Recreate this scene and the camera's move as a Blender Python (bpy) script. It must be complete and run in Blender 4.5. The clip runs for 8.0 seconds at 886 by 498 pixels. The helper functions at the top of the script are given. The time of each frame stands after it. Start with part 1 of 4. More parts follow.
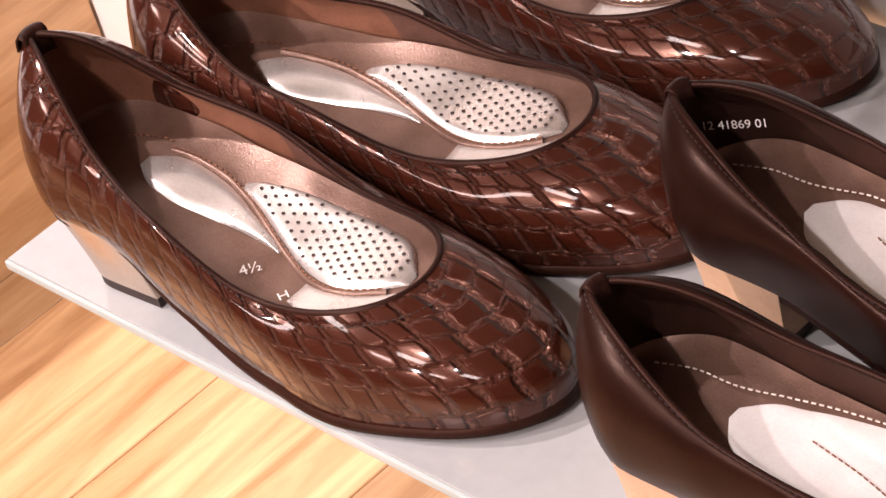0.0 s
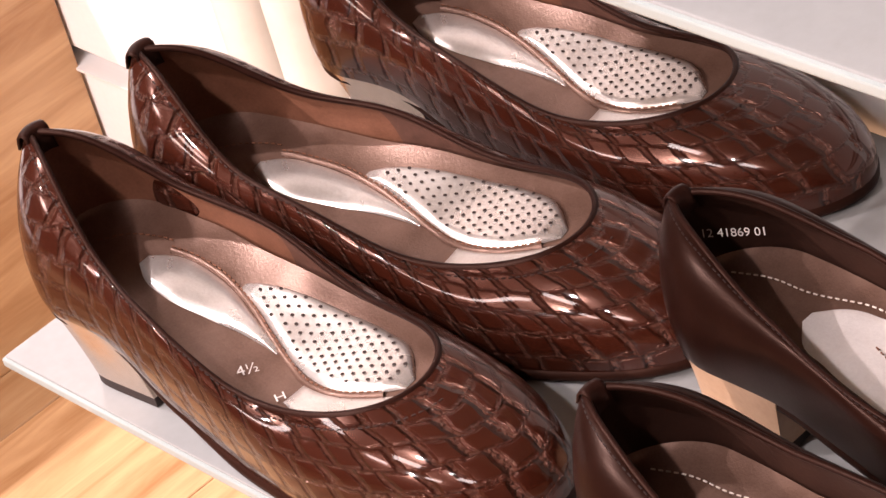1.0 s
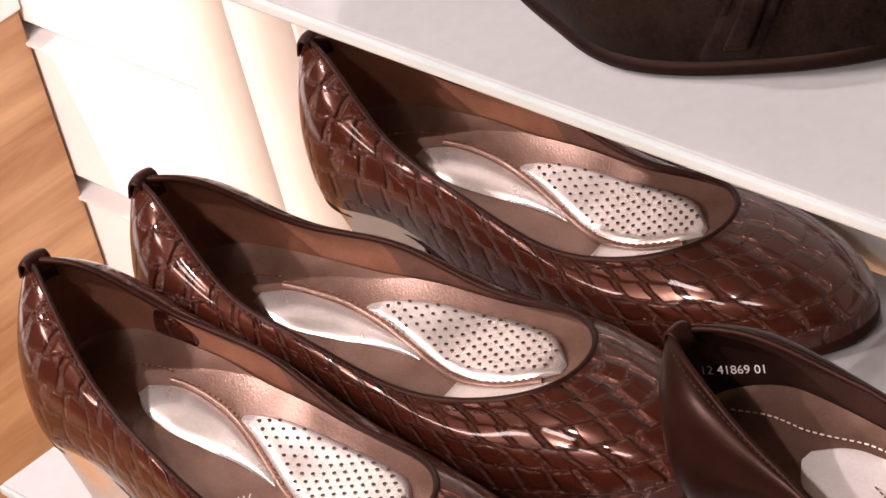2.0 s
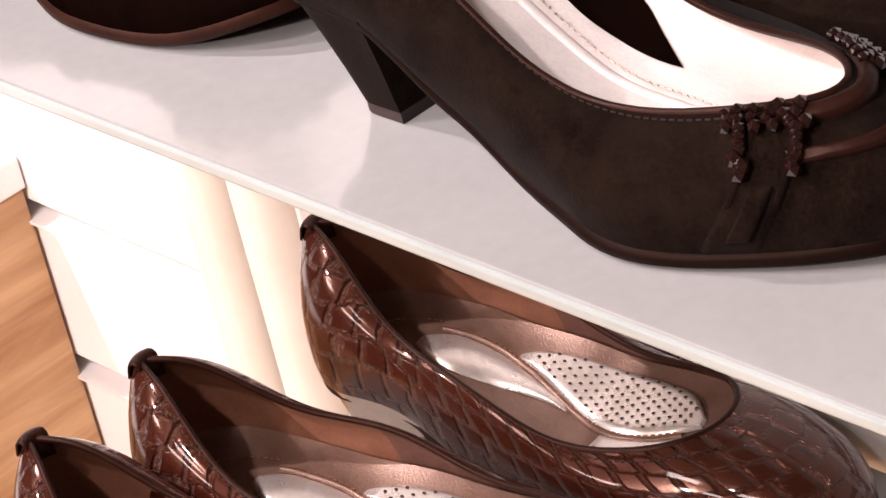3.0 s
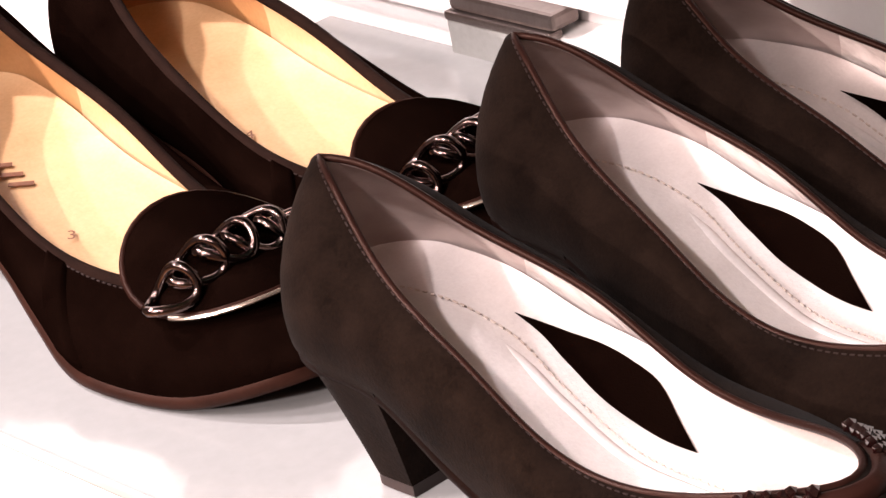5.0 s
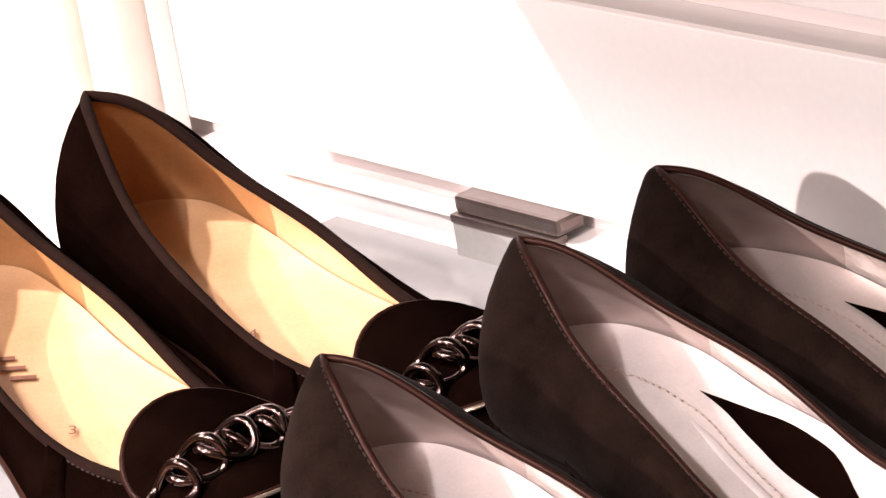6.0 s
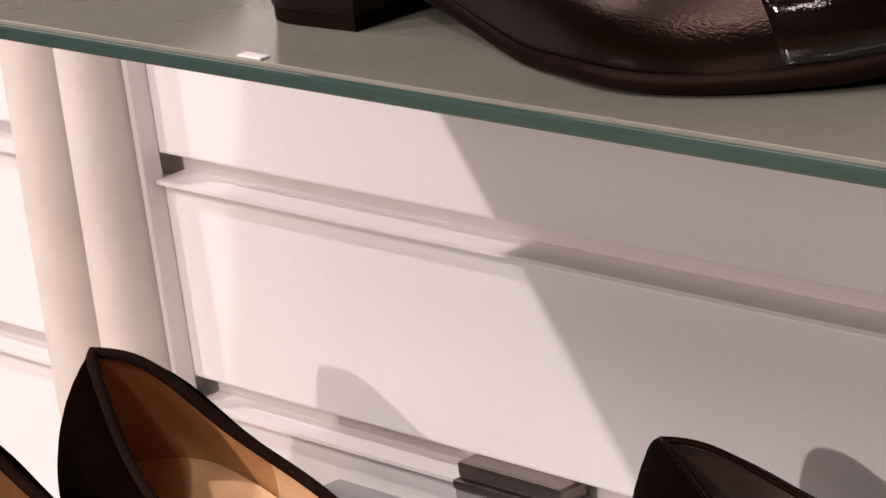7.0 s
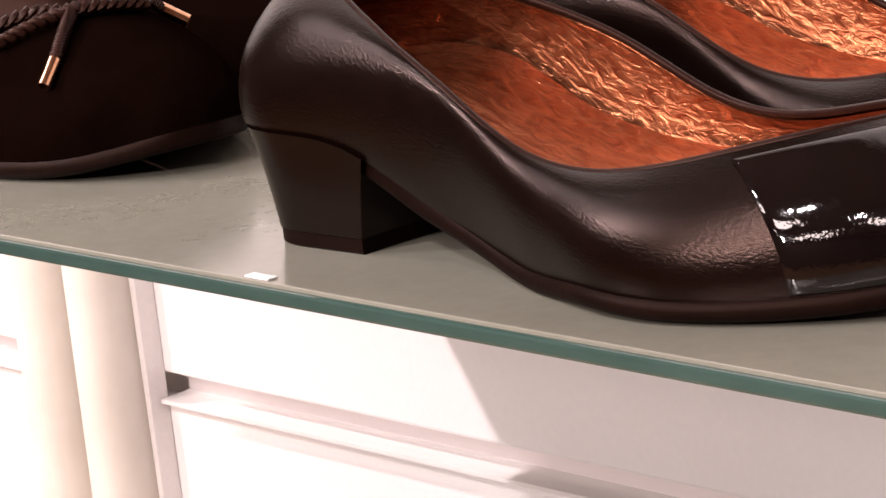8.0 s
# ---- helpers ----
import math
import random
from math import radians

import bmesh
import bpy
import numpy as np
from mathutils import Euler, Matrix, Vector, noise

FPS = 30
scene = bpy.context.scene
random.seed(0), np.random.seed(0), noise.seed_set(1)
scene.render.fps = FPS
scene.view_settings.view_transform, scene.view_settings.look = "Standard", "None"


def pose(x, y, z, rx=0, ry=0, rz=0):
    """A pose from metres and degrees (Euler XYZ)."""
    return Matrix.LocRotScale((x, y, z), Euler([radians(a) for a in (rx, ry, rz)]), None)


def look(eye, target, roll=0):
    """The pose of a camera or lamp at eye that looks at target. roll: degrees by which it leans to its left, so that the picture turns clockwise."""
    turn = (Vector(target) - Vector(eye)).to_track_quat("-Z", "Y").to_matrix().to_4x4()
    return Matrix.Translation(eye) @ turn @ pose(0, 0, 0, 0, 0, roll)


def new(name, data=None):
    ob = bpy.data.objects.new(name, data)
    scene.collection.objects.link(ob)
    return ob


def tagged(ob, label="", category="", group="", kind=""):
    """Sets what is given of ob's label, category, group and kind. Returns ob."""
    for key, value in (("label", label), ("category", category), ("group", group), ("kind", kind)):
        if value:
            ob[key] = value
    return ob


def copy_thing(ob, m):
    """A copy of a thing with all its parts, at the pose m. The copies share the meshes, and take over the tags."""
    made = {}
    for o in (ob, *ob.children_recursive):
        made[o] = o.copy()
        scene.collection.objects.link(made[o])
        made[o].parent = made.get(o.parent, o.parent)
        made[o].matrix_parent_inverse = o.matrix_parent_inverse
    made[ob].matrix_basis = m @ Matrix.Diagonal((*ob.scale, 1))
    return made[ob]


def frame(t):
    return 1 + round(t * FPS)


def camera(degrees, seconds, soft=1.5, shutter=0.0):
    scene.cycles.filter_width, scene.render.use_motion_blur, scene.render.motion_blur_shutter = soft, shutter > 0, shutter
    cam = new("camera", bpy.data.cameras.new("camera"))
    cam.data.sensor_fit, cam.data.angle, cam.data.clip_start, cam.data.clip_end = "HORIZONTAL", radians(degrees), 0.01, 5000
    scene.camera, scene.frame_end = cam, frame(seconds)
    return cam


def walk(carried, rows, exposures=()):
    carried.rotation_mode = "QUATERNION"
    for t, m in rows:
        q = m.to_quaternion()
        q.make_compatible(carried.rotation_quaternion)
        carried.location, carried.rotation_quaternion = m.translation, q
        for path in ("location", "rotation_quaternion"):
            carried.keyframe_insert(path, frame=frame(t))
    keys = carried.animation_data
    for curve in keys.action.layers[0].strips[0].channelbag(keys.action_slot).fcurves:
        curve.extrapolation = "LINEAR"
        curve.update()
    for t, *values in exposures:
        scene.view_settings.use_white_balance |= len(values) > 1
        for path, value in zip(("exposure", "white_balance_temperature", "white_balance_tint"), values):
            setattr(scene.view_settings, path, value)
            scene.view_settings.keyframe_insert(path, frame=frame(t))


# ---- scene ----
# ---- camera: it stands still beside the shelves and tilts upwards ----
EYE = (0.0, -0.74, 1.036)
cam = camera(14.41, 8.0, soft=1.5)
TILT = [
    (0.0, 51.694, 14.119, 45.274), (0.5, 52.031, 13.880, 45.413), (1.0, 53.503, 13.459, 45.761),
    (1.5, 54.516, 13.187, 45.958), (1.7, 54.990, 13.055, 46.056), (2.8, 58.298, 12.109, 46.703),
    (3.0, 58.991, 11.825, 46.895), (3.5, 60.569, 11.393, 47.215), (4.0, 61.810, 11.044, 47.459),
    (4.5, 63.295, 10.541, 47.801), (4.7, 64.168, 10.192, 48.017), (5.8, 68.032, 9.243, 48.532),
    (6.0, 68.753, 8.831, 48.712), (6.5, 70.724, 8.249, 48.943), (7.0, 73.173, 7.459, 49.283),
    (7.5, 75.128, 6.980, 49.485), (8.0, 76.874, 6.530, 49.635)]
walk(cam, [(t, pose(*EYE, a, b, c)) for t, a, b, c in TILT], exposures=[(0.0, -0.92), (1.7, -0.94), (3.5, -1.0), (4.7, -0.74), (5.8, -0.38), (6.0, -0.5), (6.5, -1.28), (7.0, -1.96), (7.5, -1.86), (8.0, -1.28)])

# ---- light: ceiling spots, added fill lamps and the pale shop around ----
world = bpy.data.worlds.new("shop_air")
scene.world = world
world.use_nodes = True
world.node_tree.nodes["Background"].inputs["Color"].default_value = (1.0, 0.93, 0.86, 1)
world.node_tree.nodes["Background"].inputs["Strength"].default_value = 0.33


def spot(eye, target, watts, radius=0.04, angle=70, tint=(1.0, 0.885, 0.90), blend=0.6):
    data = bpy.data.lights.new("ceiling_spot_lamp", "SPOT")
    data.energy, data.shadow_soft_size, data.color = watts, radius, tint
    data.spot_size, data.spot_blend = radians(angle), blend
    ob = new("ceiling_spot_lamp", data)
    ob.matrix_world = look(eye, target)
    return ob


spot((-1.897, -1.65, 2.245), (-0.9, -0.15, 0.5), 350, radius=0.022, tint=(1.0, 0.88, 0.89))
spot((-0.35, -4.3, 2.40), (-0.85, 0.0, 0.6), 1250, radius=0.05, angle=40, tint=(1.0, 0.86, 0.84))
spot((0.3, -2.2, 2.5), (-0.7, -0.2, 0.5), 90)
spot((-0.5, -1.75, 2.5), (-0.8, -0.2, 0.4), 300)
# unseen extra spot, added to brighten the floor and the black leather
spot((-2.03, -0.80, 2.45), (-1.12, -0.30, 0.0), 420, radius=0.03, angle=50, blend=0.7)
# unseen area panels added below the ceiling for soft fill
for px, py in ((-2.2, -2.6), (-0.6, -2.6), (1.0, -2.6), (-1.4, -4.2), (0.4, -4.2)):
    data = bpy.data.lights.new("ceiling_panel_lamp", "AREA")
    data.shape, data.size, data.size_y, data.energy, data.color = "RECTANGLE", 0.6, 0.6, 75, (1.0, 0.81, 0.785)
    new("ceiling_panel_lamp", data).matrix_world = look((px, py, 2.58), (px, py + 0.4, 0))


# ---- materials ----
def material(name):
    mat = bpy.data.materials.new(name)
    mat.use_nodes = True
    return mat, mat.node_tree, mat.node_tree.nodes["Principled BSDF"]


def add(tree, kind, **values):
    node = tree.nodes.new(kind)
    for key, value in values.items():
        node.inputs[key.replace("_", " ")].default_value = value
    return node


def rgb(c):
    return (*c, 1)


def mottled(name, dark, light, scale=60, rough=0.5, spread=0.1, metal=0.0, bump=0.2, bump_scale=400,
            distance=0.0004, coat=0.0, coat_rough=0.1, sheen=0.0, fine=0.35, uv=False, spec=0.5, stretch=(1, 1, 1), gloss=(1, 1, 1)):
    """A surface that varies at two scales, with fine relief."""
    mat, tree, bsdf = material(name)
    link = tree.links.new
    coords = add(tree, "ShaderNodeTexCoord")
    mapping = add(tree, "ShaderNodeMapping", Scale=stretch)
    link(coords.outputs["UV" if uv else "Object"], mapping.inputs["Vector"])
    large = add(tree, "ShaderNodeTexNoise", Scale=scale, Detail=4.0, Roughness=0.6)
    small = add(tree, "ShaderNodeTexNoise", Scale=bump_scale, Detail=3.0, Roughness=0.6)
    both = add(tree, "ShaderNodeMix", Factor=fine)
    both.data_type = "FLOAT"
    for n in (large, small):
        link(mapping.outputs["Vector"], n.inputs["Vector"])
    link(large.outputs["Fac"], both.inputs[2])
    link(small.outputs["Fac"], both.inputs[3])
    ramp = add(tree, "ShaderNodeValToRGB")
    ramp.color_ramp.elements[0].position, ramp.color_ramp.elements[0].color = 0.32, rgb(dark)
    ramp.color_ramp.elements[1].position, ramp.color_ramp.elements[1].color = 0.68, rgb(light)
    link(both.outputs[0], ramp.inputs["Fac"])
    link(ramp.outputs["Color"], bsdf.inputs["Base Color"])
    span = add(tree, "ShaderNodeMapRange", To_Min=max(rough - spread, 0.02), To_Max=min(rough + spread, 1.0))
    link(large.outputs["Fac"], span.inputs["Value"])
    link(span.outputs["Result"], bsdf.inputs["Roughness"])
    relief = add(tree, "ShaderNodeBump", Strength=bump, Distance=distance)
    link(small.outputs["Fac"], relief.inputs["Height"])
    link(relief.outputs["Normal"], bsdf.inputs["Normal"])
    bsdf.inputs["Metallic"].default_value = metal
    bsdf.inputs["Specular IOR Level"].default_value = spec
    bsdf.inputs["Specular Tint"].default_value = rgb(gloss)
    bsdf.inputs["Coat Weight"].default_value = coat
    bsdf.inputs["Coat Roughness"].default_value = coat_rough
    bsdf.inputs["Sheen Weight"].default_value = sheen
    return mat


def croc_leather(name):
    """Brown patent leather embossed with squarish scales, along the shoe's own surface."""
    mat, tree, bsdf = material(name)
    link = tree.links.new
    coords = add(tree, "ShaderNodeTexCoord")
    wobble = add(tree, "ShaderNodeTexNoise", Scale=55.0, Detail=2.0)
    link(coords.outputs["UV"], wobble.inputs["Vector"])
    shift = add(tree, "ShaderNodeVectorMath")
    shift.operation = "MULTIPLY_ADD"
    shift.inputs[1].default_value = (0.009, 0.009, 0)
    link(wobble.outputs["Color"], shift.inputs[0])
    link(coords.outputs["UV"], shift.inputs[2])
    mapping = add(tree, "ShaderNodeMapping", Scale=(76, 90, 1))
    link(shift.outputs["Vector"], mapping.inputs["Vector"])
    def calc(kind, a, b=None, c=None):
        node = add(tree, "ShaderNodeMath")
        node.operation = kind
        for slot, value in enumerate((a, b, c)):
            if value is None:
                continue
            if isinstance(value, (int, float)):
                node.inputs[slot].default_value = value
            else:
                link(value, node.inputs[slot])
        return node.outputs[0]

    split = add(tree, "ShaderNodeSeparateXYZ")
    link(mapping.outputs["Vector"], split.inputs[0])
    row = calc("FLOOR", split.outputs["Y"])
    along = calc("ADD", split.outputs["X"], calc("MULTIPLY", calc("FRACT", calc("MULTIPLY", row, 0.618)), 0.55))
    to_edge = lambda v: calc("SUBTRACT", 0.5, calc("ABSOLUTE", calc("SUBTRACT", calc("FRACT", v), 0.5)))
    across, length = to_edge(along), to_edge(split.outputs["Y"])

    def rounded(value, reach):
        node = add(tree, "ShaderNodeMapRange", From_Min=0.0, From_Max=reach, To_Min=0.0, To_Max=1.0)
        node.interpolation_type = "SMOOTHSTEP"
        link(value, node.inputs["Value"])
        return node.outputs["Result"]

    nearest = calc("SMOOTH_MIN", across, calc("MULTIPLY_ADD", length, 1.0, 0.025), 0.12)
    scale_top = calc("MULTIPLY", rounded(across, 0.20), calc("MULTIPLY_ADD", rounded(length, 0.16), 0.5, 0.5))
    # grooves paler than the scales: edge glints put into the colour
    ramp = add(tree, "ShaderNodeValToRGB")
    ramp.color_ramp.elements[0].position, ramp.color_ramp.elements[0].color = 0.0, (0.066, 0.025, 0.017, 1)
    ramp.color_ramp.elements[1].position, ramp.color_ramp.elements[1].color = 0.6, (0.030, 0.0064, 0.0032, 1)
    link(scale_top, ramp.inputs["Fac"])
    patch = add(tree, "ShaderNodeTexNoise", Scale=70.0, Detail=3.0)
    link(coords.outputs["UV"], patch.inputs["Vector"])
    shade = add(tree, "ShaderNodeMapRange", To_Min=0.75, To_Max=1.2)
    link(patch.outputs["Fac"], shade.inputs["Value"])
    tone = add(tree, "ShaderNodeHueSaturation", Hue=0.5, Saturation=1.0)
    link(shade.outputs["Result"], tone.inputs["Value"])
    link(ramp.outputs["Color"], tone.inputs["Color"])
    link(tone.outputs["Color"], bsdf.inputs["Base Color"])
    relief = add(tree, "ShaderNodeBump", Strength=1.0, Distance=0.0042)
    crease = add(tree, "ShaderNodeTexNoise", Scale=520.0, Detail=2.0)
    link(coords.outputs["UV"], crease.inputs["Vector"])
    ridge = add(tree, "ShaderNodeMapRange", From_Min=0.0, From_Max=0.15, To_Min=1.3, To_Max=0.0)
    link(nearest, ridge.inputs["Value"])
    rough = add(tree, "ShaderNodeMath")
    rough.operation = "MULTIPLY_ADD"
    link(crease.outputs["Fac"], rough.inputs[0])
    link(ridge.outputs["Result"], rough.inputs[1])
    link(scale_top, rough.inputs[2])
    link(rough.outputs[0], relief.inputs["Height"])
    grain = add(tree, "ShaderNodeTexNoise", Scale=700.0, Detail=2.0)
    link(coords.outputs["UV"], grain.inputs["Vector"])
    fine = add(tree, "ShaderNodeBump", Strength=0.08, Distance=0.0003)
    link(grain.outputs["Fac"], fine.inputs["Height"])
    link(relief.outputs["Normal"], fine.inputs["Normal"])
    link(fine.outputs["Normal"], bsdf.inputs["Normal"])
    bsdf.inputs["Roughness"].default_value = 0.20
    bsdf.inputs["Specular Tint"].default_value = (1.0, 0.55, 0.43, 1)
    bsdf.inputs["Specular IOR Level"].default_value = 0.36
    bsdf.inputs["Coat Weight"].default_value = 0.5
    bsdf.inputs["Coat Roughness"].default_value = 0.05
    return mat


def crinkled(name, dark, light, metal, rough, scale=140, strength=0.6):
    """Metallic lining leather with small creases."""
    mat, tree, bsdf = material(name)
    link = tree.links.new
    coords = add(tree, "ShaderNodeTexCoord")
    mapping = add(tree, "ShaderNodeMapping", Scale=(0.55, 1.3, 1))
    link(coords.outputs["UV"], mapping.inputs["Vector"])
    crease = add(tree, "ShaderNodeTexNoise", Scale=float(scale), Detail=4.0, Roughness=0.55, Distortion=0.8)
    link(mapping.outputs["Vector"], crease.inputs["Vector"])
    ramp = add(tree, "ShaderNodeValToRGB")
    ramp.color_ramp.elements[0].position, ramp.color_ramp.elements[0].color = 0.3, rgb(dark)
    ramp.color_ramp.elements[1].position, ramp.color_ramp.elements[1].color = 0.65, rgb(light)
    link(crease.outputs["Fac"], ramp.inputs["Fac"])
    link(ramp.outputs["Color"], bsdf.inputs["Base Color"])
    relief = add(tree, "ShaderNodeBump", Strength=strength, Distance=0.0012)
    link(crease.outputs["Fac"], relief.inputs["Height"])
    link(relief.outputs["Normal"], bsdf.inputs["Normal"])
    bsdf.inputs["Metallic"].default_value = metal
    bsdf.inputs["Roughness"].default_value = rough
    return mat


def wood(name, along=(1, 12, 12)):
    """Honey-coloured oiled wood whose tone differs from board to board."""
    mat, tree, bsdf = material(name)
    link = tree.links.new
    coords, info = add(tree, "ShaderNodeTexCoord"), add(tree, "ShaderNodeObjectInfo")
    move = add(tree, "ShaderNodeVectorMath")
    move.operation = "ADD"
    spread = add(tree, "ShaderNodeMath")
    spread.operation = "MULTIPLY"
    spread.inputs[1].default_value = 37.0
    link(info.outputs["Random"], spread.inputs[0])
    link(coords.outputs["Object"], move.inputs[0])
    link(spread.outputs[0], move.inputs[1])
    mapping = add(tree, "ShaderNodeMapping", Scale=along)
    link(move.outputs["Vector"], mapping.inputs["Vector"])
    grain = add(tree, "ShaderNodeTexNoise", Scale=4.0, Detail=6.0, Roughness=0.62, Distortion=0.6)
    pores = add(tree, "ShaderNodeTexNoise", Scale=40.0, Detail=3.0, Roughness=0.6)
    for n in (grain, pores):
        link(mapping.outputs["Vector"], n.inputs["Vector"])
    ramp = add(tree, "ShaderNodeValToRGB")
    ramp.color_ramp.elements[0].position, ramp.color_ramp.elements[0].color = 0.28, (0.26, 0.118, 0.042, 1)
    ramp.color_ramp.elements[1].position, ramp.color_ramp.elements[1].color = 0.72, (0.57, 0.37, 0.20, 1)
    link(grain.outputs["Fac"], ramp.inputs["Fac"])
    tone = add(tree, "ShaderNodeHueSaturation", Hue=0.5, Saturation=1.0)
    value = add(tree, "ShaderNodeMapRange", To_Min=0.75, To_Max=1.3)
    link(info.outputs["Random"], value.inputs["Value"])
    link(value.outputs["Result"], tone.inputs["Value"])
    link(ramp.outputs["Color"], tone.inputs["Color"])
    link(tone.outputs["Color"], bsdf.inputs["Base Color"])
    relief = add(tree, "ShaderNodeBump", Strength=0.12, Distance=0.0006)
    link(pores.outputs["Fac"], relief.inputs["Height"])
    link(relief.outputs["Normal"], bsdf.inputs["Normal"])
    bsdf.inputs["Roughness"].default_value = 0.42
    return mat


M = {}
M["croc"] = croc_leather("croc_patent_leather")
M["brown_leather"] = mottled("brown_leather", (0.007, 0.0022, 0.0015), (0.015, 0.0048, 0.0031), 40, 0.33, 0.08, bump=0.12, bump_scale=900, spec=0.15, gloss=(1.0, 0.62, 0.50))
M["suede"] = mottled("brown_suede", (0.0020, 0.0010, 0.0007), (0.0118, 0.0068, 0.0048), 75, 0.95, 0.05, bump=0.6, bump_scale=900, sheen=0.02, spec=0.02, fine=0.42, gloss=(1.0, 0.62, 0.50))
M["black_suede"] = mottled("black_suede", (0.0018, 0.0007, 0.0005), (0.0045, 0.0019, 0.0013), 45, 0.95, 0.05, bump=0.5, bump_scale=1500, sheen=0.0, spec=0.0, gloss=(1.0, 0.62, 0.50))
M["black_leather"] = mottled("black_grained_leather", (0.0020, 0.0008, 0.0005), (0.0042, 0.0017, 0.0012), 60, 0.25, 0.04, bump=0.34, bump_scale=1200, distance=0.0004, spec=0.19, gloss=(1.0, 0.66, 0.56), uv=True, stretch=(0.7, 1, 1))
M["patent"] = mottled("black_patent", (0.003, 0.0015, 0.0015), (0.005, 0.0025, 0.0025), 60, 0.05, 0.02, bump=0.10, bump_scale=300, distance=0.0010, spec=0.5)
M["binding"] = mottled("dark_binding", (0.010, 0.0035, 0.0025), (0.020, 0.007, 0.005), 80, 0.4, 0.1, bump=0.2, bump_scale=900, spec=0.12, gloss=(1.0, 0.62, 0.50))
M["sole"] = mottled("brown_sole_edge", (0.012, 0.0042, 0.0028), (0.024, 0.0082, 0.0053), 60, 0.5, 0.1, bump=0.2, bump_scale=500, spec=0.10, gloss=(1.0, 0.62, 0.50))
M["dark_sole"] = mottled("dark_sole_edge", (0.0030, 0.0012, 0.0009), (0.007, 0.0028, 0.002), 60, 0.5, 0.1, bump=0.2, bump_scale=500, spec=0.07, gloss=(1.0, 0.62, 0.50))
M["tan_lining"] = mottled("tan_lining", (0.12, 0.045, 0.024), (0.20, 0.080, 0.045), 50, 0.55, 0.1, bump=0.25, bump_scale=800)
M["brown_lining"] = mottled("brown_lining", (0.06, 0.024, 0.015), (0.11, 0.045, 0.030), 70, 0.6, 0.1, bump=0.4, bump_scale=500)
M["dark_lining"] = mottled("dark_lining", (0.010, 0.0035, 0.0025), (0.022, 0.008, 0.005), 60, 0.6, 0.1, bump=0.25, bump_scale=600, gloss=(1.0, 0.62, 0.50))
M["bronze_insole"] = mottled("bronze_insole", (0.125, 0.066, 0.046), (0.205, 0.118, 0.088), 70, 0.36, 0.06, metal=0.45, bump=0.35, bump_scale=1100)
# paler than the bronze insole: its glare put into the colour
M["bronze_glare"] = mottled("bronze_glare", (0.60, 0.52, 0.48), (0.78, 0.71, 0.67), 60, 0.28, 0.05, metal=0.75, bump=0.2, bump_scale=900)
M["silver_lining"] = crinkled("silver_lining", (0.50, 0.41, 0.375), (0.74, 0.65, 0.61), 0.45, 0.34, 150, 0.5)
M["grey_lining"] = crinkled("grey_lining", (0.34, 0.26, 0.235), (0.46, 0.37, 0.34), 0.3, 0.4, 60, 0.15)
M["jewel"] = mottled("dark_jewel", (0.006, 0.0018, 0.0016), (0.014, 0.004, 0.0036), 300, 0.06, 0.03, bump=0.2, bump_scale=600, spec=0.8, coat=1.0, coat_rough=0.02)
M["white_insole"] = mottled("white_insole", (0.64, 0.57, 0.54), (0.78, 0.71, 0.68), 60, 0.36, 0.06, metal=0.15, bump=0.3, bump_scale=800)
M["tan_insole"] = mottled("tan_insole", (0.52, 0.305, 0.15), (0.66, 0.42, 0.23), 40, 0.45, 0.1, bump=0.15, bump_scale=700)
M["copper_lining"] = crinkled("copper_lining", (0.22, 0.050, 0.019), (0.46, 0.165, 0.075), 0.85, 0.30, 300, 0.8)
M["copper_insole"] = mottled("copper_insole", (0.20, 0.052, 0.020), (0.27, 0.078, 0.032), 50, 0.4, 0.08, metal=0.2, bump=0.2, bump_scale=700)
M["champagne"] = mottled("champagne_metal", (0.50, 0.38, 0.30), (0.66, 0.54, 0.45), 30, 0.25, 0.05, metal=0.9, bump=0.05)
M["nude_heel"] = mottled("nude_heel", (0.42, 0.24, 0.14), (0.55, 0.34, 0.21), 40, 0.4, 0.1, bump=0.1)
M["rubber"] = mottled("dark_rubber", (0.015, 0.008, 0.006), (0.03, 0.015, 0.012), 60, 0.7, 0.1)
M["hole"] = mottled("perforation_dark", (0.02, 0.01, 0.008), (0.04, 0.02, 0.015), 60, 0.8, 0.1)
M["thread"] = mottled("pale_thread", (0.55, 0.44, 0.38), (0.75, 0.64, 0.56), 300, 0.6, 0.1)
M["dark_thread"] = mottled("dark_thread", (0.010, 0.004, 0.003), (0.022, 0.009, 0.007), 300, 0.6, 0.1)
M["gunmetal"] = mottled("gunmetal_chain", (0.09, 0.062, 0.058), (0.17, 0.12, 0.11), 80, 0.14, 0.05, metal=1.0, bump=0.05)
M["gold"] = mottled("rose_gold", (0.55, 0.28, 0.16), (0.75, 0.42, 0.26), 60, 0.2, 0.05, metal=1.0, bump=0.05)
M["ink"] = mottled("pale_print", (0.62, 0.54, 0.50), (0.75, 0.68, 0.64), 200, 0.6, 0.1)
M["brown_ink"] = mottled("brown_print", (0.16, 0.06, 0.03), (0.22, 0.09, 0.05), 200, 0.6, 0.1)
M["white_wall"] = mottled("white_laminate", (0.74, 0.71, 0.70), (0.80, 0.78, 0.77), 6, 0.42, 0.06, bump=0.03, bump_scale=300)
M["aluminium"] = mottled("aluminium_rail", (0.72, 0.68, 0.66), (0.80, 0.77, 0.75), 20, 0.30, 0.08, metal=0.1, bump=0.1, stretch=(0.05, 1, 1))
